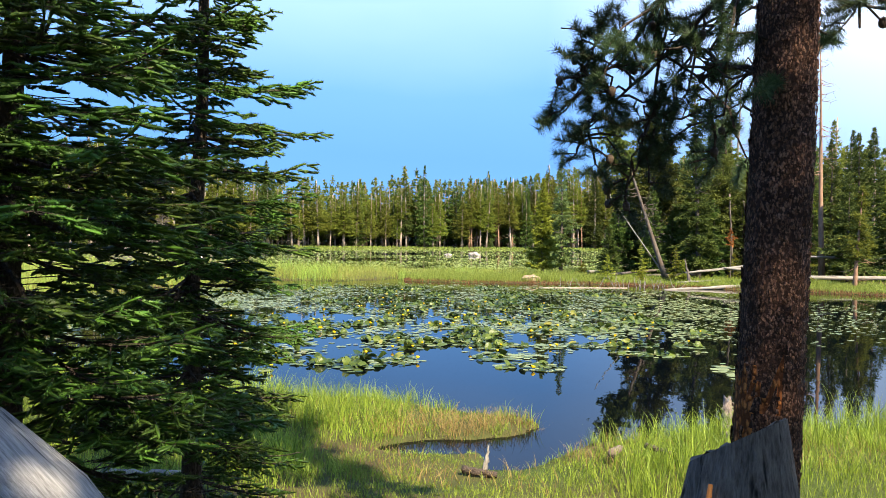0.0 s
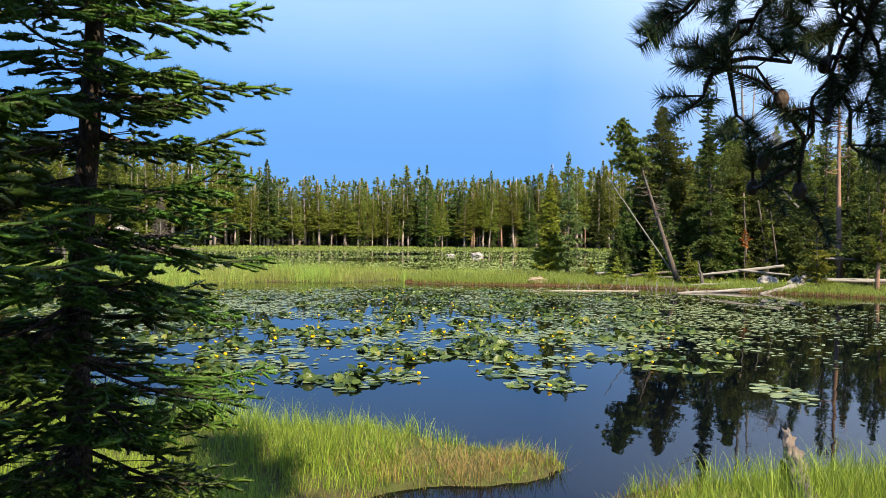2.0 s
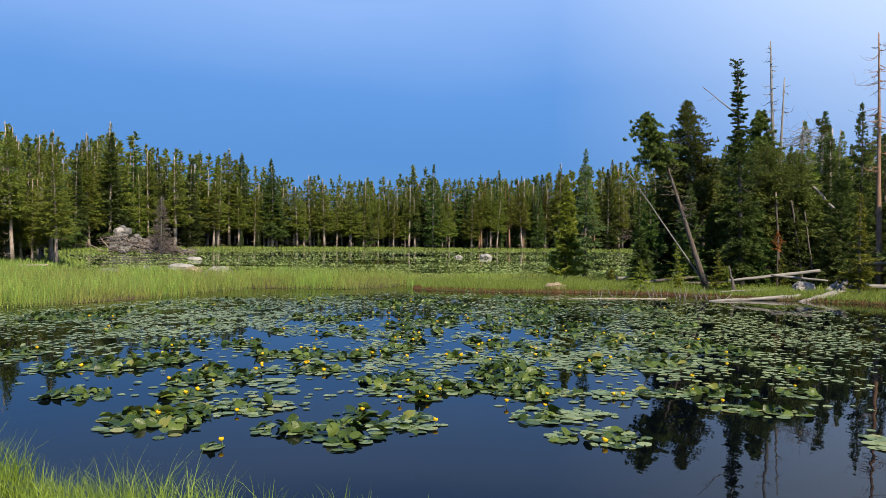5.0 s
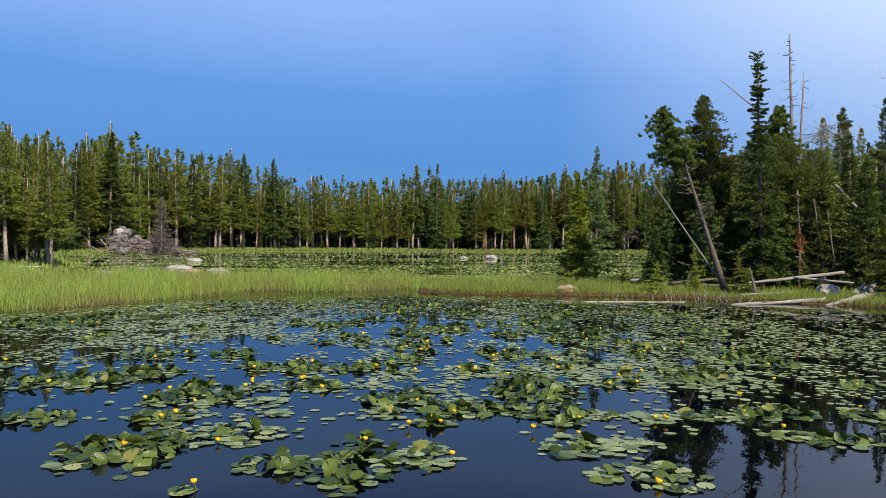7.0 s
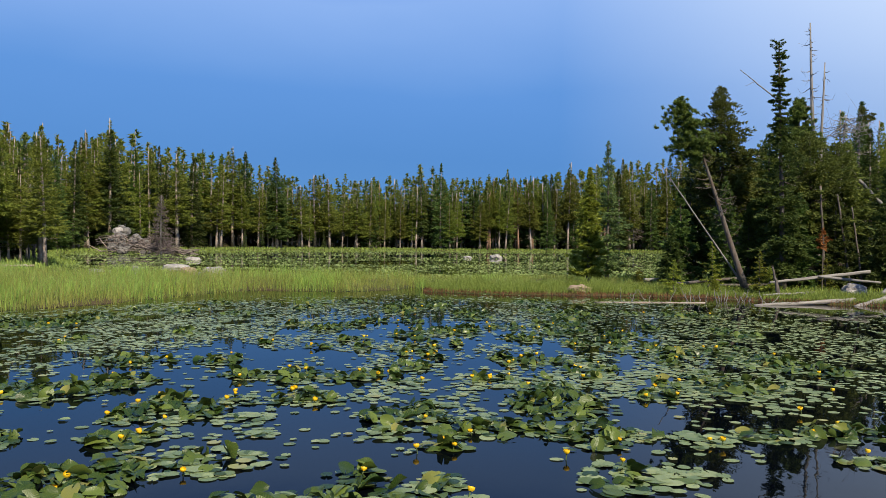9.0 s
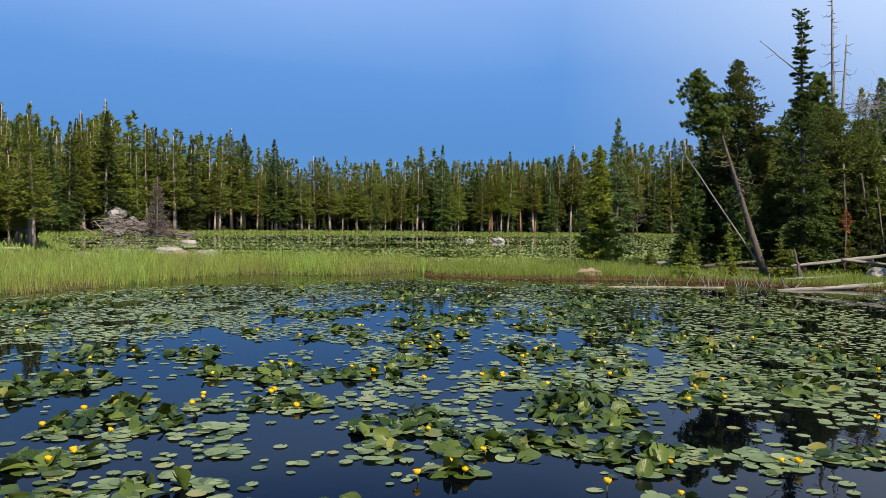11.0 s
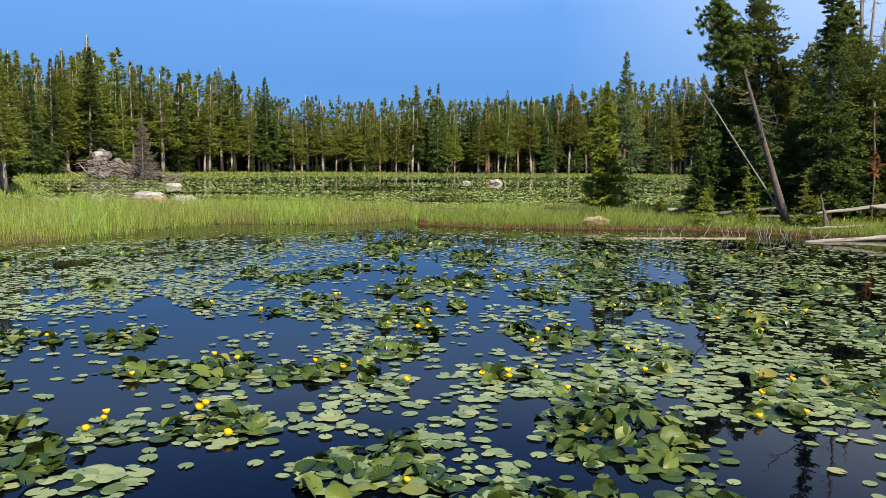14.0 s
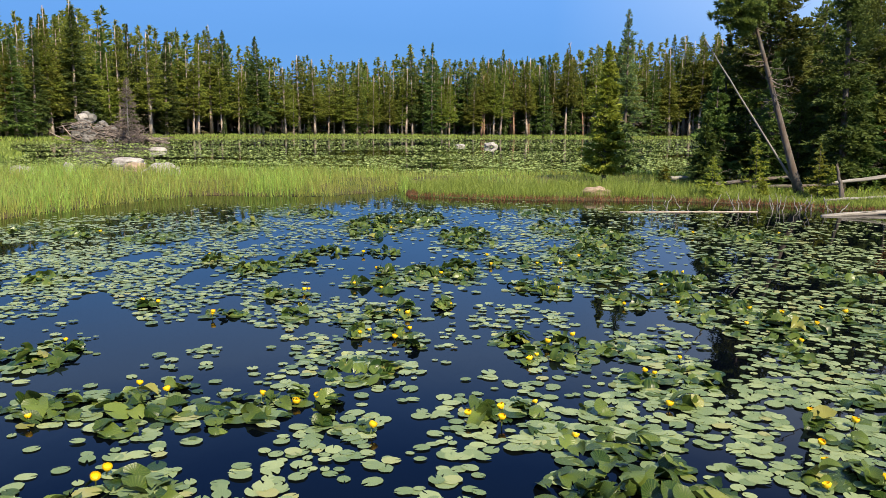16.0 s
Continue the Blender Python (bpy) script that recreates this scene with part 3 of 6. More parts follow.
for k in range(len(line) - 1):
    a, b = line[k], line[k + 1]
    L = np.linalg.norm(b - a)
    nrm = np.array([-(b - a)[1], (b - a)[0]]) / L
    for row in range(5):
        for s in np.arange(rng.uniform(-4, 0) - row, L + 3 + 2 * row, 2.4 + 0.3 * row):
            p = a + (b - a) * (s + rng.uniform(-2, 2)) / L + nrm * (8 + row * 4.0 + rng.uniform(-1.8, 1.8))
            if float(shores(p[:1], p[1:])[0][0]) < 2:
                continue
            gz = float(height(p[:1], p[1:])[0])
            H = max(7.0, (top_at(*p) - gz) * (0.72 + 0.26 * rng.random() ** 0.8) * (1.08 if rng.random() < 0.08 else 1))
            pick = rng.integers(6)
            (cv, ct), (sv, st) = small[pick]
            m = np.array([H / 15 * rng.uniform(0.95, 1.5)] * 2 + [H / 15])
            t = rng.uniform(0, 6.283)
            rot = np.array([[math.cos(t), -math.sin(t), 0], [math.sin(t), math.cos(t), 0], [0, 0, 1]])
            crowns[int(pick % 3 == 2)].add(cv * m @ rot.T + np.array([p[0], p[1], gz]), ct)
            if row < 3:
                stems.add(sv * m @ rot.T + np.array([p[0], p[1], gz]), st)
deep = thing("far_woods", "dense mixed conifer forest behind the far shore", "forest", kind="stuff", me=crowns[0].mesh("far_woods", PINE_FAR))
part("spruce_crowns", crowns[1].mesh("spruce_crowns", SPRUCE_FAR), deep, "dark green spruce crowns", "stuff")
part("trunks", stems.mesh("trunks", BARK_FAR), deep, "grey trunks in the shade", "stuff")

# ---- the grove on the spit ----
rng = np.random.default_rng(21)


def stand(name, label, x, y, H, crown, mat, r=0.16, lean=(0, 0), twigs=10, low=0.1, high=0.6, reach=0.8, bark=BARK_GREY, bend=0.03):
    """One tree of the grove: trunk from its foot, crown bent with it."""
    bare = Pile()
    tr = stem(rng, H, r, lean, twigs, low, high, reach, 9, bend, bare)
    t = tree_thing(name, label, "tree", tr.mesh("trunk", bark, True), build("crown", *move_crown(crown, H, lean), mat) if crown else None, "grove on the spit")
    if twigs:
        part("twig_mass", bare.mesh("twig_mass", bark), t, "bare dead twigs", "stuff")
    t.location = (x, y, float(height(np.array([x]), np.array([y]))[0]))
    return t


stand("lodgepole_pine", "young yellow-green pine on the grassy bank", 6.18, 50.6, 6.0, conifer_crown(rng, 6.0, 0.45, 0.80, 260, 30, 0.20, -0.15, 0.7, 0.3, 0.22, low=0.8), YOUNG, 0.10)
stand("spruce", "slender pale-tipped spruce behind a young pine", 8.1, 55.9, 8.0, conifer_crown(rng, 8.0, 0.7, 1.15, 240, 24, 0.20, 0.25, 0.9, 0.3, 0.18, thin=0.2), SPRUCE_PALE, 0.11)
stand("lodgepole_pine", "leaning pine with a long bare grey trunk", 12.5, 45.3, 8.3, [(V - np.array([0.28, 0, 0]), T) for V, T in [pine_crown(rng, 8.5, 5.9, 1.35, 100, 4, 28, 0.16, 0.8, 0.15)]][0], PINE_DARK, 0.15, (-2.95, -0.3), 30, 0.25, 0.8, 0.8, BARK_GREY)
stand("lodgepole_pine", "tall dense dark pine in the grove", 13.5, 51.0, 10.5, conifer_crown(rng, 10.3, 3.8, 1.9, 320, 34, 0.21, -0.2, 0.55, 0.25, 0.24, low=0.6), PINE_DARK, 0.17, (-0.55, 0), 90, 0.25, 0.8, 1.3)
stand("spruce", "pillar-topped dark spruce with a ragged spire", 14.75, 47, 11.8, joined(conifer_crown(rng, 8.0, 0.8, 1.15, 240, 30, 0.20, 0.5, 0.4, 0.3, 0.22, thin=0.15), conifer_crown(rng, 11.8, 6.6, 0.34, 150, 20, 0.16, 0.25, 0.10, 0.45, 0.24, low=1.0)), SPRUCE_FAR, 0.15, (-0.35, 0))
stand("lodgepole_pine", "pine with a rounded crown beside bleached snags", 18.2, 53.5, 10.2, pine_crown(rng, 10.1, 6.8, 1.25, 110, 4, 26, 0.19, 0.7, 0.17), PINE_DARK, 0.15, (-0.1, 0), 30, 0.4, 0.8, 1.1)
stand("lodgepole_pine", "broad dark pine crowding the grove", 17.1, 49.2, 7.7, conifer_crown(rng, 7.6, 2.0, 1.75, 300, 30, 0.22, 0.1, 0.4, 0.3, 0.24, thin=0.1), PINE_DARK, 0.16, (-0.3, 0), 40, 0.1, 0.6, 1.3)
stand("lodgepole_pine", "broad dark pine beside a slanting dead pole", 18.9, 49.8, 7.4, conifer_crown(rng, 7.3, 2.6, 1.5, 240, 28, 0.22, 0.1, 0.4, 0.3, 0.24, thin=0.1), PINE_DARK, 0.15, (-0.4, 0), 36, 0.1, 0.6, 1.2)
stand("lodgepole_pine", "dark pine behind the grove with grey dead twigs", 15.9, 52.5, 8.0, conifer_crown(rng, 8.0, 2.2, 1.5, 240, 26, 0.22, 0.1, 0.5, 0.3, 0.24, thin=0.15), PINE_DARK, 0.15, (0.2, 0), 60, 0.1, 0.7, 1.3)
stand("dead_tree", "tall bleached snag rising over the grove", 19.0, 53, 14.3, None, None, 0.20, (-0.6, 0), 46, 0.5, 0.98, 0.55, SILVER)
stand("dead_tree", "shorter crooked bleached snag", 19.5, 53.2, 12.3, None, None, 0.17, (-0.15, 0), 16, 0.6, 0.97, 0.5, SILVER, 0.15)
stand("dead_tree", "twisted grey snag with spreading bare limbs", 20.2, 53.0, 9.4, joined(*[(V * 0.32 + np.array(p), T) for p in ((1.0, 0, 8.9), (1.35, 0.1, 9.0), (0.7, -0.1, 9.3)) for V, T in [pine_crown(rng, 1.0, 0.0, 0.9, 10, 3, 10, 0.40)]]), PINE_DARK, 0.13, (0.3, 0), 60, 0.75, 1.0, 1.7, SILVER, 0.1)
stand("dead_tree", "tall ruddy bare snag with broken limbs", 21.9, 47, 13.4, None, None, 0.17, (-0.35, 0), 50, 0.45, 0.98, 0.9, BARK_RED)
stand("spruce", "slim pointed spruce behind the ruddy snag", 23.3, 52, 10.4, conifer_crown(rng, 10.4, 1.0, 1.0, 240, 22, 0.20, 0.4, 0.7, 0.25, 0.22), SPRUCE_FAR, 0.13)
stand("spruce", "small sunlit yellow-green spruce on the bank", 18.35, 42.0, 4.7, conifer_crown(rng, 4.7, 0.35, 0.8, 150, 24, 0.15, 0.3, 0.95, 0.3, 0.2, thin=0.25), YOUNG, 0.07)
stand("lodgepole_pine", "small pine with a reddish stem on the shore", 20.4, 40.3, 4.9, pine_crown(rng, 4.9, 1.4, 0.8, 60, 3, 16, 0.18), PINE_FAR, 0.11, (0.3, 0), 8, bark=BARK_RED)
for x, y, H, R in ((9.9, 48.6, 3.0, 0.6), (10.8, 50.4, 5.0, 0.9), (12.4, 48.2, 5.4, 0.8), (15.9, 47.9, 4.6, 1.0), (13.6, 48.4, 4.0, 0.9), (20.4, 48.2, 5.0, 1.1), (21.6, 50.5, 7.0, 1.3), (19.4, 47.0, 3.0, 0.8),
                   (22.6, 45.4, 6.0, 1.3), (24.4, 48, 8.6, 1.4), (26.6, 45.5, 8.0, 1.5), (25.2, 53, 8.8, 1.6), (17.6, 48.0, 5.0, 1.0), (12.2, 53.5, 6.6, 1.2), (16.8, 54.5, 7.4, 1.4), (20.6, 54.0, 7.8, 1.5), (14.2, 55.0, 6.4, 1.2)):
    stand("spruce", "bushy dark spruce filling the grove", x, y, H, conifer_crown(rng, H, 0.3, R, int(70 + 26 * H), 22, 0.22, 0.4, 0.8, 0.3, 0.22, thin=0.1), SPRUCE_FAR, 0.03 + 0.012 * H, (0, 0), 16, 0.05, 0.5, 0.7)
for x, y, H, R in ((9.1, 45.0, 1.5, 0.5), (12.7, 44.4, 1.9, 0.42), (13.0, 44.0, 1.2, 0.3), (10.9, 44.9, 0.7, 0.25), (8.5, 49.5, 0.9, 0.3), (16.9, 47.3, 1.5, 0.4), (11.5, 47.2, 2.2, 0.5)):
    stand("sapling", "knee-high yellow-green conifer sapling in the grass", x, y, H, conifer_crown(rng, H, 0.08, R, 60, 14, 0.12, 0.1, 0.8, 0.3, 0.16), YOUNG, 0.02, twigs=0)
stand("sapling", "small conifer with rust-red dead needles under the grove", 16.6, 47.0, 2.9, conifer_crown(rng, 2.9, 1.9, 0.35, 40, 12, 0.13, 0.1, 0.8, 0.3, 0.16), RUST, 0.03, twigs=0)
# pines standing forward on the left shore
for k, (x, y, H) in enumerate(((-30.9, 67.6, 9.6), (-32.6, 70.2, 11.0), (-34.9, 65.3, 9.3), (-36.8, 68.0, 10.2), (-38.5, 64.0, 10.4))):
    plant((1, 3, 0, 4, 1)[k], x, y, H, 70 * k, 7 * (k == 0), 1.15)
# the wood to the right of the grove
for k in range(46):
    x, y = rng.uniform(24, 62), rng.uniform(44, 74)
    if y < 62 - (x - 24) * 0.2 and x < 30:
        y += 10
    plant(int(rng.choice([1, 3, 5, 6, 7, 8])), x, y, rng.uniform(8.0, 11.0) * (1 + 0.01 * (y - 50)), rng.uniform(0, 360), rng.normal(), rng.uniform(1.1, 1.5))
# unseen trees added beside and behind the camera to shade the first trees
for x, y, H in ((5.2, 1.5, 6.0), (8.6, -3.4, 9), (7.0, -6.0, 11), (-6.5, -5.5, 13), (-1.0, -7.5, 13), (2.2, -8.5, 14), (-9.5, -1.0, 13), (-5.5, -10, 16), (13, -3, 14), (-12, 4, 13)):
    plant(int(rng.choice([3, 5, 6, 7])), x, y, H, rng.uniform(0, 360), 0, 1.3)
# further unseen shade-casters for the near spruces and pine, copies with far-shore labels
for k, x, y, H, wide in ((3, 1.4, -3.3, 11.0, 1.1), (5, 2.8, -3.4, 13.5, 1.1), (5, 4.6, -3.4, 11.0, 1.0)):
    plant(k, x, y, H, 40 * k, 0, wide)

# ---- the first trees, close to the camera's line ----
def needle_twigs(segs, rng, per_m, length, width, forward=0.75):
    """Needles all round a set of twig pieces (start, end)."""
    A, B = np.array([s[0] for s in segs]), np.array([s[1] for s in segs])
    L = np.linalg.norm(B - A, axis=1)
    count = np.maximum(2, (L * per_m).astype(int))
    i = np.repeat(np.arange(len(segs)), count)
    P = A[i] + (B - A)[i] * rng.uniform(0, 1, (len(i), 1))
    axis_dir = unit(B - A)[i]
    out = unit(np.cross(axis_dir, rng.normal(size=(len(i), 3))))
    out[:, 2] += 0.25
    D = unit(axis_dir * forward + out)
    return slivers(P, D, length * rng.uniform(0.7, 1.15, len(i)), np.full(len(i), width), rng)


def fingers(segs, rng, r):
    """Plump tapering bodies of needles along the twig pieces."""
    A, B = np.array([q[0] for q in segs]), np.array([q[1] for q in segs])
    D = unit(B - A)
    U = unit(np.cross(D, rng.normal(size=D.shape)))
    W = np.cross(D, U)
    rr = r * rng.uniform(0.75, 1.2, (len(A), 1))
    V = []
    for f, k in ((0.0, 0.45), (0.35, 1.0), (0.8, 0.85)):
        for a in (0, 2.094, 4.189):
            V.append(A + (B - A) * f + (U * math.cos(a + f) + W * math.sin(a + f)) * rr * k)
    V.append(B + D * 0.006)
    tri = [(0, 1, 4), (0, 4, 3), (1, 2, 5), (1, 5, 4), (2, 0, 3), (2, 3, 5), (3, 4, 7), (3, 7, 6), (4, 5, 8), (4, 8, 7), (5, 3, 6), (5, 6, 8), (6, 7, 9), (7, 8, 9), (8, 6, 9)]
    return np.stack(V, 1).reshape(-1, 3), (np.array(tri)[None] + (np.arange(len(A)) * 10)[:, None, None]).reshape(-1, 3)


def spruce_bough(rng, L, slope, dead=False, fine=True):
    """A flat spray: a drooping limb, side twigs and their side twigs. Wood, old twig pieces and the young tips coloured
    as sunlit.
    """
    n = 8
    s = np.linspace(0, 1, n)
    C = np.stack([s * L * math.cos(slope), 0.05 * L * np.sin(s * 4 + rng.uniform(0, 6)), -math.sin(slope) * L * s + 0.20 * L * s ** 3], -1)
    wood, old, tips = Pile().add(*tube(C, np.linspace(0.006 + 0.008 * L, 0.002, n), 5, cap=False)), [], []
    at = lambda f: np.array([np.interp(f, s, C[:, k]) for k in range(3)])
    for f in (0.55, 0.7, 0.85):
        (tips if f > 0.8 else old).append((at(f), at(f + 0.15)))
    for k, f in enumerate(np.arange(0.14, 0.98, (0.045 if fine else 0.09) / L)):
        side = 1 if k % 2 else -1
        if dead and rng.random() < 0.6:
            continue
        b, l = at(f), (0.46 * L * (1.05 - f) + 0.06) * rng.uniform(0.6, 1.15)
        ang = radians(rng.uniform(38, 62)) * side
        d = np.array([math.cos(ang), math.sin(ang), rng.uniform(-0.30, 0.04)])
        e = b + d * l
        m = (b + e) / 2 + np.array([0, 0, 0.04 * l])
        wood.add(*tube([b, m, e], [0.003, 0.0022, 0.0012], 3, cap=False))
        if dead:
            continue
        start = 0.6 if f < 0.3 else 0.3
        old.append((b + (e - b) * start, b + (e - b) * (start + 0.75) / 2 + np.array([0, 0, 0.02 * l])))
        tips.append((b + (e - b) * (start + 0.75) / 2 + np.array([0, 0, 0.02 * l]), e))
        for g in np.arange(start, 0.97, (0.048 if fine else 0.1) / l):
            q = b + (e - b) * g
            ll = (0.40 * l * (1.1 - g) + 0.045) * rng.uniform(0.6, 1.2)
            a2 = ang + radians(rng.uniform(35, 58)) * (1 if rng.random() < 0.5 else -1)
            piece = (q, q + np.array([math.cos(a2), math.sin(a2), rng.uniform(-0.35, 0.08)]) * ll)
            (tips if rng.random() < 0.35 else old).append(piece)
    return wood, old, tips


def near_spruce(seed, label, x, y, H, r0, reach, z_low, lean, step=0.15, per=5, density=300, needle=0.025, bias=None):
    """A spruce with every limb a part of its own and its needles on it."""
    rng = np.random.default_rng(seed)
    z = float(height(np.array([x]), np.array([y]))[0])
    t = thing("spruce", label, "tree", "first trees", at=(x, y, z - 0.05))
    s = np.linspace(0, 1, 14)
    C = np.stack([lean[0] * s, lean[1] * s, s * H], -1) + np.stack([0.012 * np.sin(s * 17), 0.012 * np.cos(s * 13), s * 0], -1)
    part("trunk", Pile().add(*tube(C, r0 * (1 - 0.85 * s) * (1 + 0.5 * np.exp(-s * 20)), 12, 0.04, rng)).mesh("trunk", BARK_SPRUCE, True), t)
    h = z_low
    while h < H - 0.2:
        f = h / H
        for k in range(per if h < 4.2 else per // 2):
            a = rng.uniform(0, 6.283)
            L = np.interp(f, [a_ for a_, _ in reach], [b_ for _, b_ in reach]) * rng.uniform(0.62, 1.12)
            if bias:
                L *= 1 + bias * math.cos(a)
            if not bias and h > 2.2 and math.sin(a) > 0.0:
                L *= 0.5
            dead = f < 0.16 and rng.random() < 0.5
            fine = h < 4.2
            wood, old, tips = spruce_bough(rng, L, radians(rng.uniform(2, 20)) + 0.3 * (0.5 - f), dead, fine)
            hh = h + rng.uniform(-0.04, 0.04)
            m = pose(*[float(np.interp(hh / H, s, C[:, i])) for i in range(2)], hh, 0, 0, math.degrees(a))
            limb = part("branch", wood.mesh("branch", BARK_SPRUCE), t)
            limb.matrix_basis = m
            if not dead:
                pile, slots = Pile(), []
                for k2, pieces in enumerate((old, tips)):
                    for V, T in (fingers(pieces, rng, 0.0092 if fine else 0.018), needle_twigs(pieces, rng, density if fine else density / 8, needle, 0.0021)):
                        pile.add(V, T)
                        slots.append(np.full(len(T), k2))
                part("needles", build("needles", *pile.arrays(), SPRUCE_NEAR, True, (SPRUCE_LIT_TIP, np.concatenate(slots))), limb, kind="stuff")
        h += step * (1 if h < 4.2 else 1.8) * rng.uniform(0.8, 1.25)
    return t


near_spruce(31, "slim dark green spruce with drooping boughs at the pond's edge", -1.62, 5.2, 6.6, 0.062, [(0.05, 0.55), (0.12, 0.68), (0.2, 0.80), (0.29, 0.92), (0.36, 0.95), (0.40, 0.84), (0.485, 0.70), (0.65, 0.52), (1.0, 0.1)], 0.35, (0.14, 0.0), 0.165, 10, 330, 0.021)
near_spruce(32, "larger dark spruce with a reddish-brown trunk and long boughs", -1.86, 3.45, 8.2, 0.062, [(0.05, 0.8), (0.2, 0.95), (0.45, 0.95), (0.7, 0.6), (1.0, 0.12)], 0.7, (0.12, 0.0), 0.175, 11, 190, 0.023, bias=0.15)

# the lodgepole pine whose limb hangs into the view
rng = np.random.default_rng(41)
px, py = 1.13, 2.98
pz = float(height(np.array([px]), np.array([py]))[0])
pine = thing("lodgepole_pine", "lodgepole pine with flaky dark bark and a scraped orange patch", "tree", "first trees", at=(px, py, pz - 0.05))
s = np.linspace(0, 1, 160)
stem_line = np.stack([0.40 * s + 0.012 * np.sin(s * 9), 0.1 * s, 9.0 * s], -1)
tv, tt = tube(stem_line, 0.128 * (1 - 0.55 * s) * (1 + 0.25 * np.exp(-s * 30)), 40, 0.012, rng)
slot = np.zeros(len(tt), int)
mid = tv[tt].mean(1)


def scarred(P):
    """Where the bark is scraped: the flank, a cut like a V and a strip beside it."""
    out = P[:, :2] - np.stack([np.interp(P[:, 2], stem_line[:, 2], stem_line[:, k]) for k in range(2)], -1)
    out = unit(out)
    u, face, z = out @ np.array([0.93, -0.35]), out @ np.array([-0.35, -0.93]), P[:, 2] + 0.13
    flank = (u < -0.48) & (z > 1.40 + 0.1 * np.sin(u * 31)) & (z < 1.70 + 0.06 * np.sin(u * 23))
    cut = (np.abs(z - 1.57 - 0.17 * np.abs(u + 0.1) / 0.45) < 0.028) & (np.abs(u + 0.1) < 0.45)
    strip = (np.abs(u - 0.30) < 0.06) & (z > 1.53) & (z < 1.75)
    return (face > 0) & (flank | cut | strip)


slot[scarred(mid)] = 1
part("trunk", build("trunk", tv, tt, BARK_PINE, True, (SCAR, slot)), pine)


def flakes(rng, count):
    """Small loose plates of bark on the trunk."""
    z, a = rng.uniform(0.1, 5.2, count), rng.uniform(0, 6.283, count)
    f = z / 9.0
    r = 0.128 * (1 - 0.55 * f) * (1 + 0.25 * np.exp(-f * 30)) + 0.001
    out = np.stack([np.cos(a), np.sin(a), np.zeros(count)], -1)
    c = np.stack([np.interp(f, s, stem_line[:, k]) for k in range(3)], -1) + out * r[:, None]
    side = np.stack([-np.sin(a), np.cos(a), np.zeros(count)], -1) * rng.uniform(0.003, 0.009, (count, 1))
    up = np.array([0, 0, 1.0]) * rng.uniform(0.005, 0.013, (count, 1))
    lift = out * rng.uniform(0.002, 0.008, (count, 1))
    V = np.stack([c - side - up, c + side - up + lift * rng.uniform(0, 1, (count, 1)), c + side * 0.8 + up + lift, c - side * 0.7 + up + lift * 0.4], 1).reshape(-1, 3)
    k = np.arange(count)[:, None] * 4
    k = k[~scarred(c)]
    return V, np.concatenate([k + np.array([0, 1, 2]), k + np.array([0, 2, 3])])


part("bark", build("bark", *flakes(rng, 9000), BARK_PINE), pine, "loose scaly plates of dark bark", "stuff")


def pine_limb(rng, points, r0, shoots, tuft_from=0.45, droop=0.35, reach=0.4):
    """A crooked limb with curved shoots that end in brushes of long needles. Wood and needle pieces."""
    P = np.asarray(points, float)
    wood, segs, cones = Pile(), [], []
    t0 = np.linspace(0, 1, len(P))
    u = np.linspace(0, 1, 14)
    C = np.stack([np.interp(u, t0, P[:, k]) for k in range(3)], -1) + rng.normal(size=(14, 3)) * 0.012
    C[0] = P[0]
    wood.add(*tube(C, r0 * (1 - 0.8 * u), 7, cap=False))
    for k in range(shoots):
        f = rng.uniform(0.12, 1.0)
        b = np.array([np.interp(f, u, C[:, i]) for i in range(3)])
        main = unit(P[-1] - P[0])
        d = unit(main * rng.uniform(-0.1, 0.9) + rng.normal(size=3) * 0.75 + np.array([0, 0, -droop]))
        l = reach * rng.uniform(0.35, 1.1)
        m1 = b + d * l * 0.5 + rng.normal(size=3) * 0.05
        e = m1 + unit(d + rng.normal(size=3) * 0.5 + np.array([0, 0, 0.25])) * l * 0.5
        q = np.array([b, (b + m1) / 2 + rng.normal(size=3) * 0.015, m1, (m1 + e) / 2 + rng.normal(size=3) * 0.015, e])
        wood.add(*tube(q, np.linspace(0.007, 0.003, 5), 4, cap=False))
        if f > tuft_from or rng.random() < 0.35:
            segs.append((m1 + (e - m1) * 0.3, e + unit(e - m1) * 0.05))
            for _ in range(rng.integers(1, 4)):
                b2 = q[rng.integers(2, 5)]
                e2 = b2 + unit(unit(e - m1) + rng.normal(size=3) * 0.6) * rng.uniform(0.06, 0.14)
                wood.add(*tube([b2, (b2 + e2) / 2, e2], [0.003, 0.003, 0.002], 3, cap=False))
                segs.append((b2 + (e2 - b2) * 0.35, e2))
        if rng.random() < 0.3:
            cones.append(m1)
    segs.append((C[-2], C[-1]))
    return wood, segs, cones


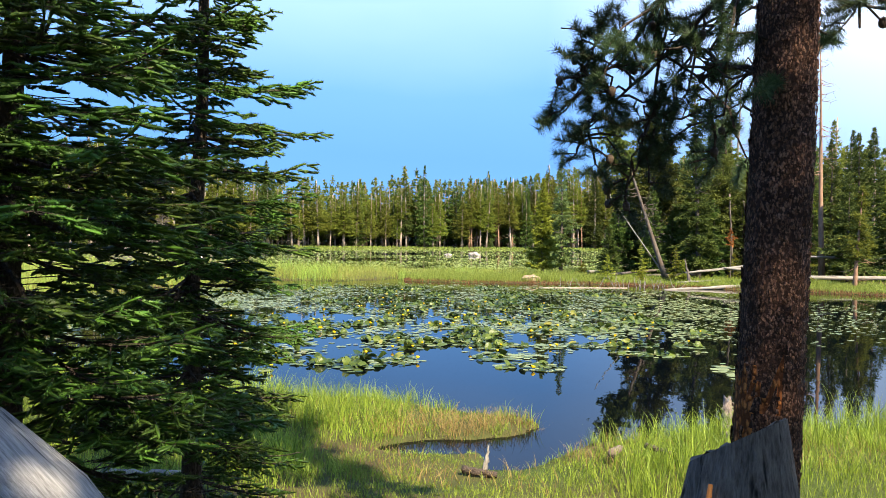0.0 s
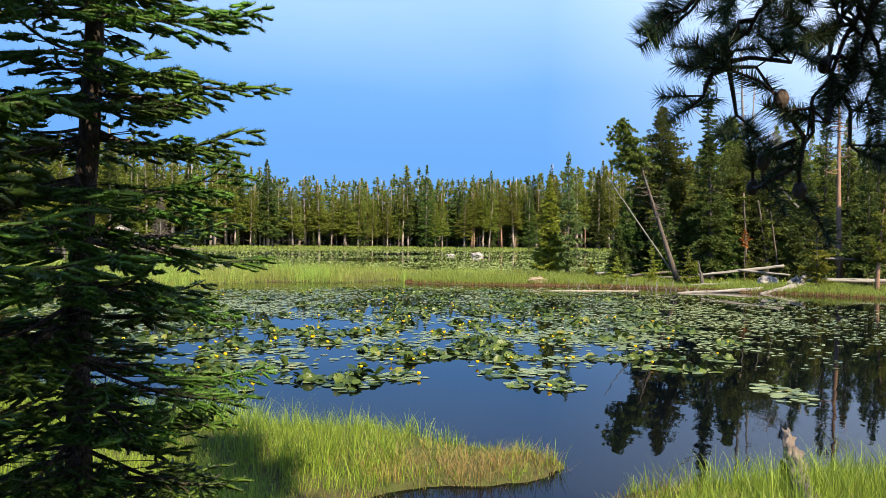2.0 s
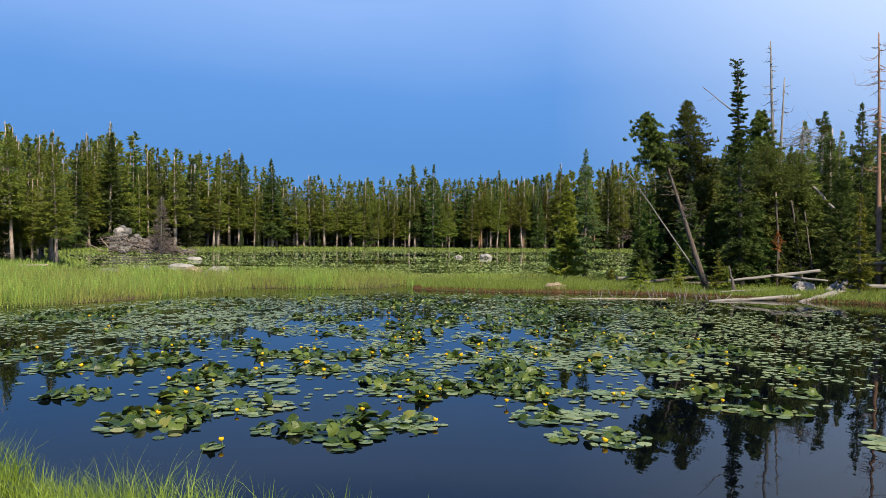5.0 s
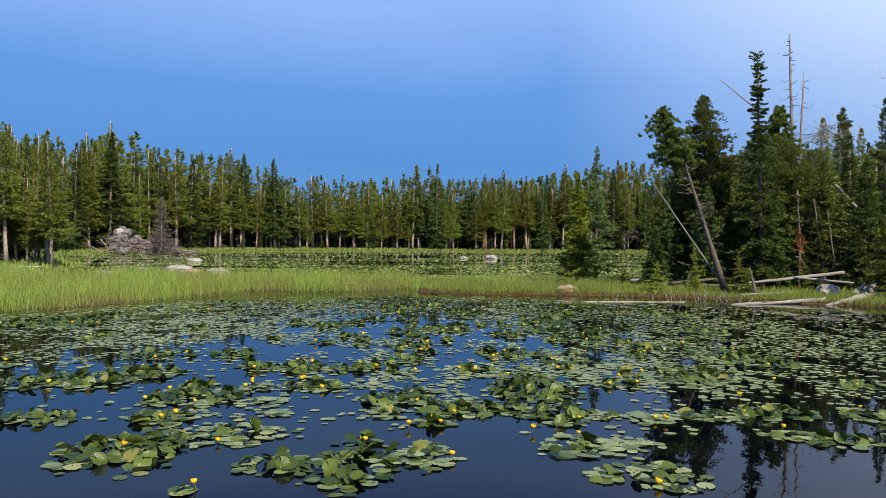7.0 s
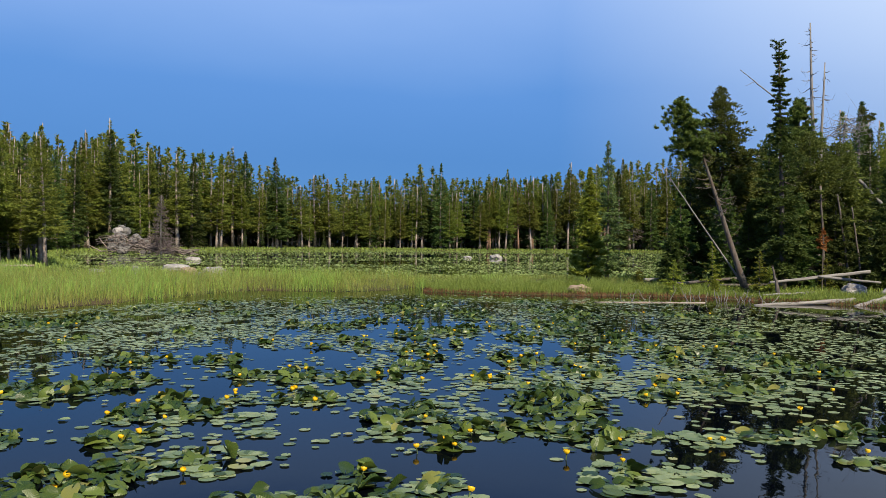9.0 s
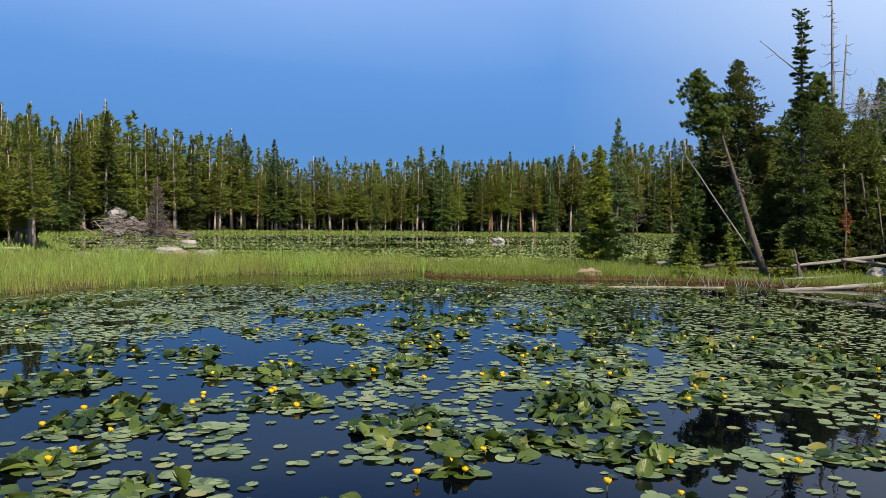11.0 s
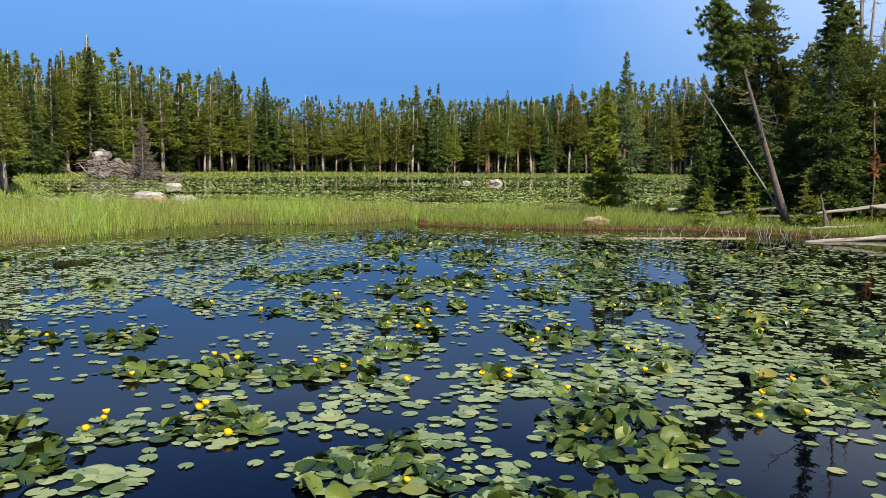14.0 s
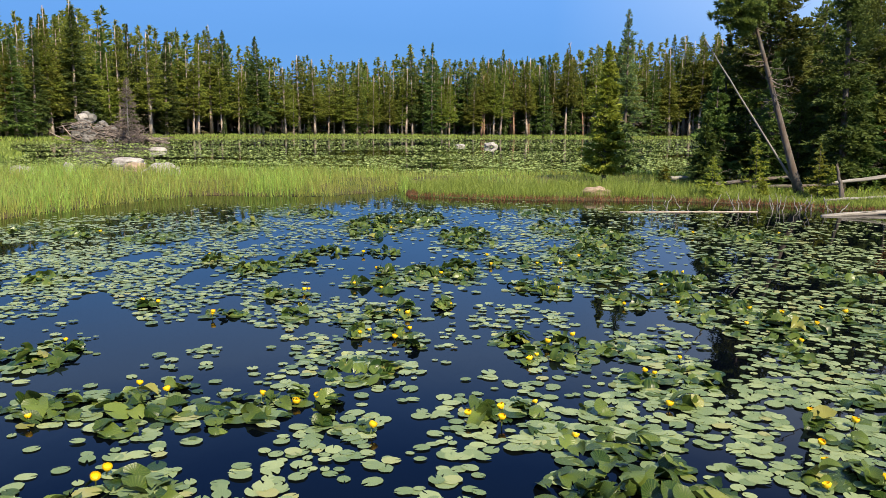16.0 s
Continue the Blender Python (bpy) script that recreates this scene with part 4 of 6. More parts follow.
HANGING = [([(0.02, 0, 3.75), (-0.35, 0.15, 3.55), (-0.45, 0.25, 3.25), (-0.62, 0.40, 2.93), (-0.86, 0.52, 2.72)], 0.022, 44, 0.35, 0.25, 0.33),
         ([(0.0, 0.03, 2.70), (-0.12, 0.1, 2.71), (-0.26, 0.22, 2.76), (-0.40, 0.32, 2.92), (-0.52, 0.42, 3.05)], 0.013, 26, 0.5, 0.5, 0.34),
         ([(0.0, 0.0, 2.93), (-0.12, 0.05, 2.98), (-0.28, 0.15, 3.10), (-0.55, 0.20, 3.3), (-0.72, 0.3, 3.5)], 0.013, 26, 0.4, 0.3, 0.36),
         ([(-0.45, 0.25, 3.25), (-0.50, 0.42, 3.0), (-0.48, 0.52, 2.72), (-0.55, 0.58, 2.45), (-0.62, 0.6, 2.28)], 0.011, 30, 0.35, 0.5, 0.30),
         ([(-0.62, 0.40, 2.93), (-0.75, 0.48, 2.90), (-0.86, 0.5, 2.84), (-0.92, 0.55, 2.78)], 0.009, 20, 0.2, 0.1, 0.24),
         ([(0.08, 0.03, 3.05), (0.22, 0.1, 3.1), (0.45, 0.15, 3.0), (0.62, 0.25, 2.75)], 0.013, 24, 0.4, 0.4, 0.34),
         ([(0.08, 0.03, 3.6), (0.3, 0.05, 3.5), (0.55, 0.1, 3.35), (0.8, 0.2, 3.2)], 0.015, 30, 0.3, 0.4, 0.36),
         ([(0.05, 0.0, 3.5), (-0.1, 0.1, 3.4), (-0.16, 0.25, 3.1), (-0.2, 0.3, 2.8), (-0.25, 0.4, 2.55)], 0.010, 26, 0.5, 0.4, 0.3),
         ([(0.1, 0.0, 4.3), (-0.3, 0.2, 4.1), (-0.4, 0.4, 3.85), (-0.45, 0.5, 3.6)], 0.02, 34, 0.3, 0.2, 0.3),
         ([(0.05, 0.0, 3.2), (-0.2, 0.25, 3.1), (-0.5, 0.45, 2.85), (-0.7, 0.58, 2.68), (-0.85, 0.66, 2.52)], 0.014, 34, 0.35, 0.2, 0.26),
         ([(0.05, 0.0, 3.3), (-0.1, 0.3, 3.15), (-0.3, 0.5, 2.9), (-0.42, 0.73, 2.66)], 0.013, 34, 0.3, 0.25, 0.28),
         ([(0.05, 0.05, 3.1), (0.1, 0.4, 2.95), (0.02, 0.8, 2.5)], 0.012, 30, 0.3, 0.3, 0.28)]
for pts, r0, shoots, tuft, droop, reach in HANGING:
    wood, segs, cones = pine_limb(rng, np.array(pts) * np.array([0.84, 1.4, 1]) + np.array([0.22, 0, -0.03]), r0, int(shoots * 0.72), tuft, droop, reach)
    limb = part("branch", wood.mesh("branch", BARK_SPRUCE), pine)
    part("needles", build("needles", *needle_twigs(segs, rng, 2300, 0.050, 0.0012, 0.5), PINE_NEAR), limb)
    for c in cones[:5]:
        bm = bmesh.new()
        bmesh.ops.create_icosphere(bm, subdivisions=2, radius=0.018)
        for v in bm.verts:
            v.co *= 1 + 0.18 * noise.noise(v.co * 120)
            v.co.z *= 1.35
        me = bpy.data.meshes.new("cone")
        bm.to_mesh(me)
        bm.free()
        me.materials.append(CONE)
        part("cone", me, limb).location = c
pine_top = pine_crown(rng, 9.0, 4.8, 0.8, 34, 4, 10, 0.3)
part("crown", build("crown", *move_crown(pine_top, 9.0, (0.4, 0.1)), PINE_NEAR), pine)


# ---- stumps, logs, stones ----
def wood_thing(name, label, category, p0, p1, r0, r1, mat, rng, group="", sides=14, rough=0.06, jag=0.0, sag=0.0, n=12):
    """A log or stump along its own z axis, with a broken end."""
    p0, p1 = Vector(p0), Vector(p1)
    L = (p1 - p0).length
    C = bent((0, 0, 0), (0, 0, L), n, 0, 0.012 * r0 / 0.1, rng)
    V, T = tube(C, np.linspace(r0, r1, n), sides, rough, rng)
    if jag:
        ring = V[(n - 1) * sides:n * sides]
        ring[:, 2] += rng.uniform(-jag, jag, sides)
    me = build(name, V, T, mat, True)
    ob = thing(name, label, category, group, me=me)
    ob.matrix_world = Matrix.Translation(p0) @ (p1 - p0).to_track_quat("Z", "Y").to_matrix().to_4x4()
    return ob


rng = np.random.default_rng(51)


def grey_stump(x, y, z0, z1, r):
    """A tall weathered stump with a slanting split top and a raw orange streak."""
    sides, rings = 48, 14
    a = np.linspace(0, 6.283, sides, endpoint=False)
    ridge = 1 + 0.014 * np.sin(a * 11) + rng.normal(size=sides) * 0.012
    ridge[(a > 3.3) & (a < 3.6)] *= 0.84
    V = []
    for k in range(rings):
        f = 1 - (1 - k / (rings - 1)) ** 2
        rr = r * (1 + 1.1 * min(1.0, (1 - f) * (z1 - z0) / 0.5)) * ridge
        V.append(np.stack([rr * np.cos(a) + 0.03 * f, rr * np.sin(a), (z1 - z0) * f + f ** 6 * rr * (0.45 * np.cos(a) - 0.42 * np.sin(a))], -1))
    V = np.concatenate(V)
    i, j = np.meshgrid(np.arange(rings - 1), np.arange(sides), indexing="ij")
    p, q = i * sides + j, i * sides + (j + 1) % sides
    T = np.concatenate([np.stack([p, q, q + sides], -1).reshape(-1, 3), np.stack([p, q + sides, p + sides], -1).reshape(-1, 3)])
    rim = V[-sides:] + rng.normal(size=(sides, 3)) * np.array([0, 0, 0.004])
    c, s_ = len(V), np.arange(sides)
    V = np.concatenate([V, rim, [rim.mean(0) - np.array([0, 0, 0.01])]])
    T = np.concatenate([T, np.stack([s_ + c, (s_ + 1) % sides + c, np.full(sides, c + sides)], -1)])
    ob = thing("stump", "tall weathered grey stump with a slanting split top", "stump", at=(x, y, z0), me=build("stump", V, T, WEATHERED, True))
    h = z1 - z0
    streak = Pile().add(*tube([(-0.078, -0.118, h * 0.82), (-0.064, -0.098, h * 0.90), (-0.046, -0.082, h * 0.965)], [0.012, 0.010, 0.004], 6))
    part("raw_wood", streak.mesh("raw_wood", ORANGE_WOOD, True), ob, "raw orange streak of split wood")
    return ob


grey_stump(0.535, 1.55, 0.33, 2.02, 0.086)
wood_thing("fallen_trunk", "leaning bleached grey trunk with long drying cracks", "log", (-0.24, 2.75, 0.25), (-2.69, 2.55, 2.85), 0.21, 0.19, BLEACHED, rng, sides=24, rough=0.01)
rotten_log = wood_thing("log", "pale rotten log pointing into the water", "log", (3.0, 8.3, 0.18), (3.95, 11.2, 0.20), 0.080, 0.058, ROTTEN, rng, rough=0.28, jag=0.16, n=30, sides=18)
for k in range(14):
    f, a = rng.uniform(0.02, 1.0), rng.uniform(0, 6.283)
    b = np.array([0.066 * math.cos(a), 0.066 * math.sin(a), 3.0 * f])
    part("splinter", Pile().add(*tube(bent(b, b + np.array([0.03 * math.cos(a), 0.03 * math.sin(a), rng.uniform(0.15, 0.5)]), 4, 0, 0.008, rng), [0.016, 0.014, 0.009, 0.002], 5)).mesh("splinter", (ROTTEN, PALE_LOG)[k % 2]), rotten_log)
wood_thing("log", "pale fallen log lying in the grass", "log", (-3.1, 6.9, 0.32), (-2.2, 7.0, 0.30), 0.09, 0.07, PALE_LOG, rng)
wood_thing("log", "short broken log at the edge of the inlet", "log", (1.75, 8.3, 0.22), (1.9, 8.6, 0.2), 0.045, 0.035, ROTTEN, rng, jag=0.04)
wood_thing("log", "dark half-buried branch in the sedge", "log", (2.1, 8.35, 0.30), (2.55, 8.05, 0.2), 0.03, 0.02, BARK_SPRUCE, rng)
wood_thing("root_snag", "small pale root stub standing at the inlet", "stump", (0.42, 7.95, 0.05), (0.47, 8.0, 0.36), 0.035, 0.008, PALE_LOG, rng, rough=0.2, jag=0.03)
wood_thing("log", "dark wet log beside the inlet", "log", (0.22, 8.0, 0.12), (0.55, 7.9, 0.10), 0.04, 0.03, BARK_SPRUCE, rng, rough=0.12)
for p0, p1, r0, r1, mat in (((10.9, 40.0, -0.02), (15.4, 41.4, 0.16), 0.06, 0.10, PALE_LOG), ((14.9, 40.3, -0.02), (17.0, 41.4, 0.30), 0.06, 0.16, PALE_LOG), ((13.6, 45.6, 0.62), (18.6, 46.6, 1.15), 0.065, 0.085, SILVER),
                            ((9.0, 50.6, 0.42), (10.6, 51.0, 0.46), 0.11, 0.10, PALE_LOG), ((15.6, 45.2, 0.95), (18.2, 44.8, 0.72), 0.06, 0.05, SILVER), ((19.0, 43.4, 0.55), (26.0, 43.2, 0.55), 0.12, 0.10, PALE_LOG),
                            ((12.4, 43.2, 0.2), (14.8, 43.6, 0.32), 0.05, 0.05, SILVER), ((20.6, 46, 1.6), (26.0, 46.5, 1.5), 0.07, 0.06, SILVER), ((9.8, 47.4, 0.42), (13.2, 47.6, 0.75), 0.08, 0.07, BARK_GREY),
                            ((4.8, 40.4, 0.0), (9.3, 41.0, 0.01), 0.03, 0.025, BARK_FAR), ((-30.5, 61, 0.3), (-28.5, 61.5, 0.33), 0.08, 0.06, BARK_FAR), ((11.0, 46.2, 0.40), (14.6, 46.9, 0.50), 0.07, 0.06, BARK_GREY),
                            ((17.2, 42.6, 0.30), (17.9, 43.2, 0.75), 0.16, 0.05, SILVER), ((18.3, 44.2, 0.5), (20.2, 43.6, 0.45), 0.10, 0.08, PALE_LOG)):
    wood_thing("log", "bleached fallen log on the bank", "log", p0, p1, r0, r1, mat, rng, "fallen logs", rough=0.08)
wood_thing("dead_pole", "thin bare dead pole leaning over the bank", "dead pole", (12.4, 45.6, 0.5), (8.5, 45, 5.8), 0.05, 0.02, SILVER, rng, sides=7)
wood_thing("dead_pole", "broken pale trunk caught slanting in the grove", "dead pole", (21.1, 50, 4.2), (19.2, 50, 6.2), 0.10, 0.09, SILVER, rng, sides=8)
wood_thing("dead_pole", "bare grey pole standing in the grove", "dead pole", (18.2, 47.6, 0.3), (17.6, 47.8, 4.8), 0.06, 0.045, BARK_GREY, rng, sides=8)
wood_thing("dead_pole", "bare pale pole standing in the grove", "dead pole", (16.9, 47.4, 0.3), (16.7, 47.6, 5.2), 0.065, 0.05, BARK_GREY, rng, sides=8)
wood_thing("dead_pole", "bare pale pole leaning among dark spruces", "dead pole", (18.8, 47.6, 0.3), (18.3, 47.8, 4.2), 0.05, 0.035, BARK_GREY, rng, sides=8)
limb = wood_thing("dead_pole", "long bare limb slanting from the pillar spruce", "dead pole", (14.45, 47, 9.1), (12.55, 46.9, 10.55), 0.04, 0.015, SILVER, rng, sides=6)
part("twig", Pile().add(*tube(bent((0, 0, 1.5), (0.05, -0.45, 1.75), 4, 0, 0.03, rng), [0.014, 0.012, 0.009, 0.005], 4)).mesh("twig", SILVER), limb)
wood_thing("stump", "split reddish stump at the foot of the grove", "stump", (13.25, 43.6, 0.2), (13.0, 43.7, 1.35), 0.10, 0.03, BARK_GREY, rng, jag=0.15)
wood_thing("stump", "bleached root plate on the bank", "stump", (17.6, 42.4, 0.15), (17.8, 42.2, 0.8), 0.22, 0.10, SILVER, rng, rough=0.25, jag=0.15)


def stone(label, x, y, sx, sy, sz, seed, sink=0.3, group="", mat=GRANITE, z=None, fine=3):
    """A rough stone sunk in its place."""
    bm = bmesh.new()
    bmesh.ops.create_icosphere(bm, subdivisions=fine, radius=1)
    for v in bm.verts:
        d = v.co.normalized()
        v.co *= 1 + 0.34 * noise.noise(d * 1.6 + Vector((seed * 1.7, 0, 0))) + 0.22 * abs(noise.noise(d * 3.1 + Vector((0, seed, 0)))) + 0.06 * noise.noise(d * 8 + Vector((0, 0, seed)))
        v.co = Vector((v.co.x * sx, v.co.y * sy, v.co.z * sz))
    me = bpy.data.meshes.new("boulder")
    bm.to_mesh(me)
    bm.free()
    me.materials.append(mat)
    gz = max(-0.05, float(height(np.array([x]), np.array([y]))[0])) if z is None else z
    return thing("boulder", label, "boulder", group, at=(x, y, gz + sz * (1 - sink) - sz * 0.3), me=me)


stone("rounded pale granite boulder in the reeds", -14.6, 54.9, 0.85, 0.6, 0.50, 3)
stone("low flat granite boulder in the reeds", -21.0, 54.0, 0.95, 0.6, 0.36, 7)
stone("small granite boulder in the reeds", -18.6, 53.6, 0.3, 0.25, 0.45, 8)
stone("reddish split boulder at the back of the reeds", -17.2, 58.0, 0.55, 0.4, 0.40, 10, mat=TAN_STONE)
stone("white boulder standing in the far pond", 4.4, 114, 0.8, 0.6, 0.42, 12, 0.2, z=-0.1)
stone("small tan boulder in the far pond", 0.7, 114, 0.5, 0.4, 0.28, 15, 0.2, z=-0.1)
stone("pale boulder in the far pond", -26.6, 88, 0.75, 0.5, 0.30, 19, 0.2, z=-0.1)
stone("dark low boulder in the far pond", -20.6, 66, 1.0, 0.6, 0.35, 24, 0.2, z=-0.1)
stone("tan stone at the water's edge", 4.9, 45.4, 0.50, 0.3, 0.24, 29, mat=TAN_STONE)
stone("pale stone among the fallen logs", 16.9, 44.5, 0.55, 0.4, 0.32, 33)
for k in range(56):
    u, v = rng.uniform(0, 1) ** 1.3, rng.uniform(0, 1)
    size = rng.uniform(0.25, 0.6) * (1.3 - 0.5 * u)
    stone("grey angular rock in a tumbled outcrop", -46.6 + 5.5 * u, 114.8 + 3.6 * v, size, size * rng.uniform(0.7, 1.1), size * rng.uniform(0.5, 0.95), 40 + 3 * k, 0.45,
          "rock outcrop", GRANITE if k % 19 == 4 else DARK_STONE, float(0.1 + 3.6 * v * (1 - u) ** 0.8), 2)
slash = Pile()
for k in range(300):
    u = rng.uniform(0, 1)
    p = np.array([-47 + 11 * u, 114.6 + 2.5 * rng.random(), 0.2 + 2.6 * (1 - u) * rng.random()])
    slash.add(*tube(bent(p, p + np.array([rng.normal() * 1.6, rng.normal() * 0.5, rng.normal() * 0.6 - 0.2]), 4, 0, 0.05, rng), np.linspace(0.05, 0.02, 4) * rng.uniform(0.6, 1.6), 4, cap=False))
thing("deadfall", "tangle of grey dead branches over the outcrop", "deadfall", kind="stuff", me=slash.mesh("deadfall", DEAD_TWIGS))
for k in range(6):
    x = rng.uniform(-49, -39)
    wood_thing("log", "grey deadfall leaning on the outcrop", "log", (x, 114.5 + rng.uniform(0, 2), 0.3), (x + rng.uniform(-4, 4), 117, rng.uniform(0.8, 2.6)), 0.08, 0.04, BARK_FAR, rng, "deadfall", 6)
stand("dead_tree", "dead grey conifer with all its fine twigs", -38.8, 112.5, 8.6, conifer_crown(rng, 8.4, 0.8, 1.9, 260, 18, 0.36, 0.3, 0.9, 0.2, 0.045, 3), DEAD_TWIGS, 0.13, bark=SILVER)

# ---- pond lilies ----
def pad(rng, cup, fold, droop, rings=3, seg=18, ragged=0.03):
    """A heart-shaped leaf of radius 1 with its notch; cup, fold and droop bend it."""
    gap = rng.uniform(0.10, 0.26)
    a = np.linspace(gap, 2 * np.pi - gap, seg)
    lobes = 1 + 0.16 * np.cos(a) * -1 + ragged * rng.normal(size=seg) + 0.10 * np.exp(-((a - gap) / 0.5) ** 2) + 0.10 * np.exp(-((2 * np.pi - gap - a) / 0.5) ** 2)
    V = [np.array([[0.12, 0, 0.0]])]
    wave = rng.uniform(0, 6.28)
    for k in range(1, rings + 1):
        r = k / rings
        x, y = r * lobes * np.cos(a) * 1.08, r * lobes * np.sin(a) * 0.92
        z = cup * r ** 2 + fold * np.abs(y) * r - droop * np.maximum(0, -x) * r + 0.05 * r ** 2 * np.sin(a * 3 + wave) * (abs(cup) + abs(fold) > 0.05)
        V.append(np.stack([x, y, z], -1))
    V = np.concatenate(V)
    T = [np.stack([np.zeros(seg - 1, int), np.arange(1, seg), np.arange(2, seg + 1)], -1)]
    for k in range(rings - 1):
        p = 1 + k * seg + np.arange(seg - 1)
        T += [np.stack([p, p + seg, p + seg + 1], -1), np.stack([p, p + seg + 1, p + 1], -1)]
    return V, np.concatenate(T)


rng = np.random.default_rng(61)
FLAT_SHAPES = [pad(rng, rng.uniform(0.0, 0.02), 0, 0, 2, 16) for _ in range(10)]
BENT_SHAPES = [pad(rng, rng.uniform(-0.5, 0.30), rng.uniform(-0.3, 0.75), rng.uniform(-0.3, 0.9), 3, 15, 0.08) for _ in range(14)]
FAR_FLAT = [pad(rng, 0.01, 0, 0, 1, 11) for _ in range(10)]
FAR_BENT = [pad(rng, rng.uniform(-0.5, 0.30), rng.uniform(-0.3, 0.75), rng.uniform(-0.3, 0.9), 2, 9, 0.08) for _ in range(14)]
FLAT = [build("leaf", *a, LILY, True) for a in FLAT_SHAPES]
FLAT_SHADED = [build("leaf", *a, LILY_SHADED, True) for a in FLAT_SHAPES]
BENT = [build("leaf", *a, LILY_SHADED, True) for a in BENT_SHAPES]


def blossom():
    """A yellow globe of broad petals."""
    pile = Pile()
    for k in range(6):
        c = k / 6 * 6.283
        u, v = np.meshgrid(np.linspace(-0.62, 0.62, 4), np.linspace(0, 1, 4))
        r = 0.55 + 0.45 * np.sin(v * 2.3) * 1.0
        a = c + u * (0.55 + 0.45 * np.sin(v * 2.6))
        pts = np.stack([r * np.cos(a), r * np.sin(a), v * 1.15 - 0.1 * np.abs(u)], -1).reshape(-1, 3) * (1 + 0.04 * (k % 2))
        i, j = np.meshgrid(np.arange(3), np.arange(3), indexing="ij")
        p = (i * 4 + j).ravel()
        pile.add(pts, np.concatenate([np.stack([p, p + 1, p + 5], -1), np.stack([p, p + 5, p + 4], -1)]))
    s = np.linspace(0, 6.283, 10, endpoint=False)
    disc = np.concatenate([np.stack([0.5 * np.cos(s), 0.5 * np.sin(s), np.full(10, 0.55)], -1), [[0, 0, 0.75]]])
    pile.add(disc, np.stack([np.arange(10), (np.arange(10) + 1) % 10, np.full(10, 10)], -1))
    return pile.mesh("flower", PETAL, True)


def with_stalk(me):
    me.materials.append(STALK)
    bm = bmesh.new()
    bm.from_mesh(me)
    V, T = tube([(0, 0, -4), (0.2, 0, -2), (0, 0, 0.1)], [0.16, 0.16, 0.2], 5)
    vs = [bm.verts.new(v) for v in V]
    for t in T:
        bm.faces.new([vs[i] for i in t]).material_index = 1
    bm.to_mesh(me)
    bm.free()
    return me


FLOWER = with_stalk(blossom())


def placed(x, y, z, r, turn, tilt, way):
    return Matrix.Translation((x, y, z)) @ Matrix.Rotation(way, 4, "Z") @ Matrix.Rotation(tilt, 4, "Y") @ Matrix.Rotation(turn, 4, "Z") @ Matrix.Diagonal((r, r, r, 1))


def leaf(parent, me, *where):
    ob = part("leaf", me, parent)
    ob.matrix_basis = placed(*where)


def flower(parent, x, y, z, r):
    ob = part("flower", FLOWER, parent, "yellow globe flower")
    ob.matrix_basis = pose(x, y, z, rng.normal() * 12, rng.normal() * 12, rng.uniform(0, 360)) @ Matrix.Diagonal((r, r, r, 1))


# clumps of raised leaves: centre, half width along x and y, share that stands up
CLUMPS_A = [(-3.14, 14.49, 0.13, 0.18, 0.2), (5.44, 14.89, 0.38, 0.76, 0.1), (1.19, 15.26, 0.25, 0.27, 0.3), (1.86, 15.29, 0.43, 0.55, 0.25), (-1.56, 15.47, 0.48, 0.8, 0.7), (-2.42, 15.49, 0.45, 0.38, 0.6), (-4.67, 15.92, 0.43, 0.71, 0.75), (-0.79, 15.93, 0.4, 0.62, 0.3),
            (-4.04, 16.12, 0.41, 0.87, 0.8), (1.07, 16.48, 0.42, 0.62, 0.35), (-1.59, 16.52, 0.29, 0.18, 0.8), (1.72, 16.64, 0.36, 0.37, 0.05), (-3.25, 16.82, 0.62, 0.58, 0.15), (4.59, 16.95, 0.5, 0.38, 0.5), (4.01, 17.25, 0.45, 0.29, 0.35), (-6.19, 17.58, 0.52, 0.48, 0.5),
            (-0.76, 17.62, 0.28, 0.18, 0.7), (-4.61, 17.74, 0.36, 0.38, 0.7), (-4.32, 17.79, 0.24, 0.49, 0.4)]
CLUMPS_B = [(-3.08, 18.15, 0.23, 0.26, 0.1), (2.6, 18.15, 0.22, 0.38, 0.05), (2.21, 18.16, 0.27, 0.41, 0.1), (-1.43, 18.32, 0.25, 0.38, 0.25), (1.1, 18.33, 0.46, 0.73, 0.65), (1.68, 18.35, 0.23, 0.35, 0.3), (3.3, 18.44, 0.55, 0.4, 0.4), (0.44, 18.53, 0.25, 0.45, 0.75),
            (-0.62, 18.56, 0.37, 0.51, 0.4), (4.35, 18.59, 0.63, 0.48, 0.5), (5.63, 18.59, 0.32, 0.51, 0.4), (-0.11, 18.66, 0.35, 0.61, 0.65), (-4.23, 18.82, 0.2, 0.36, 0.1), (-3.36, 19.01, 0.31, 0.33, 0.1), (-4.93, 19.09, 0.37, 0.66, 0.6), (-1.58, 19.21, 0.34, 0.57, 0.55),
            (-4.03, 19.5, 0.3, 0.76, 0.5), (-1.02, 19.54, 0.35, 0.69, 0.5), (-4.77, 19.88, 0.35, 0.7, 0.6)]
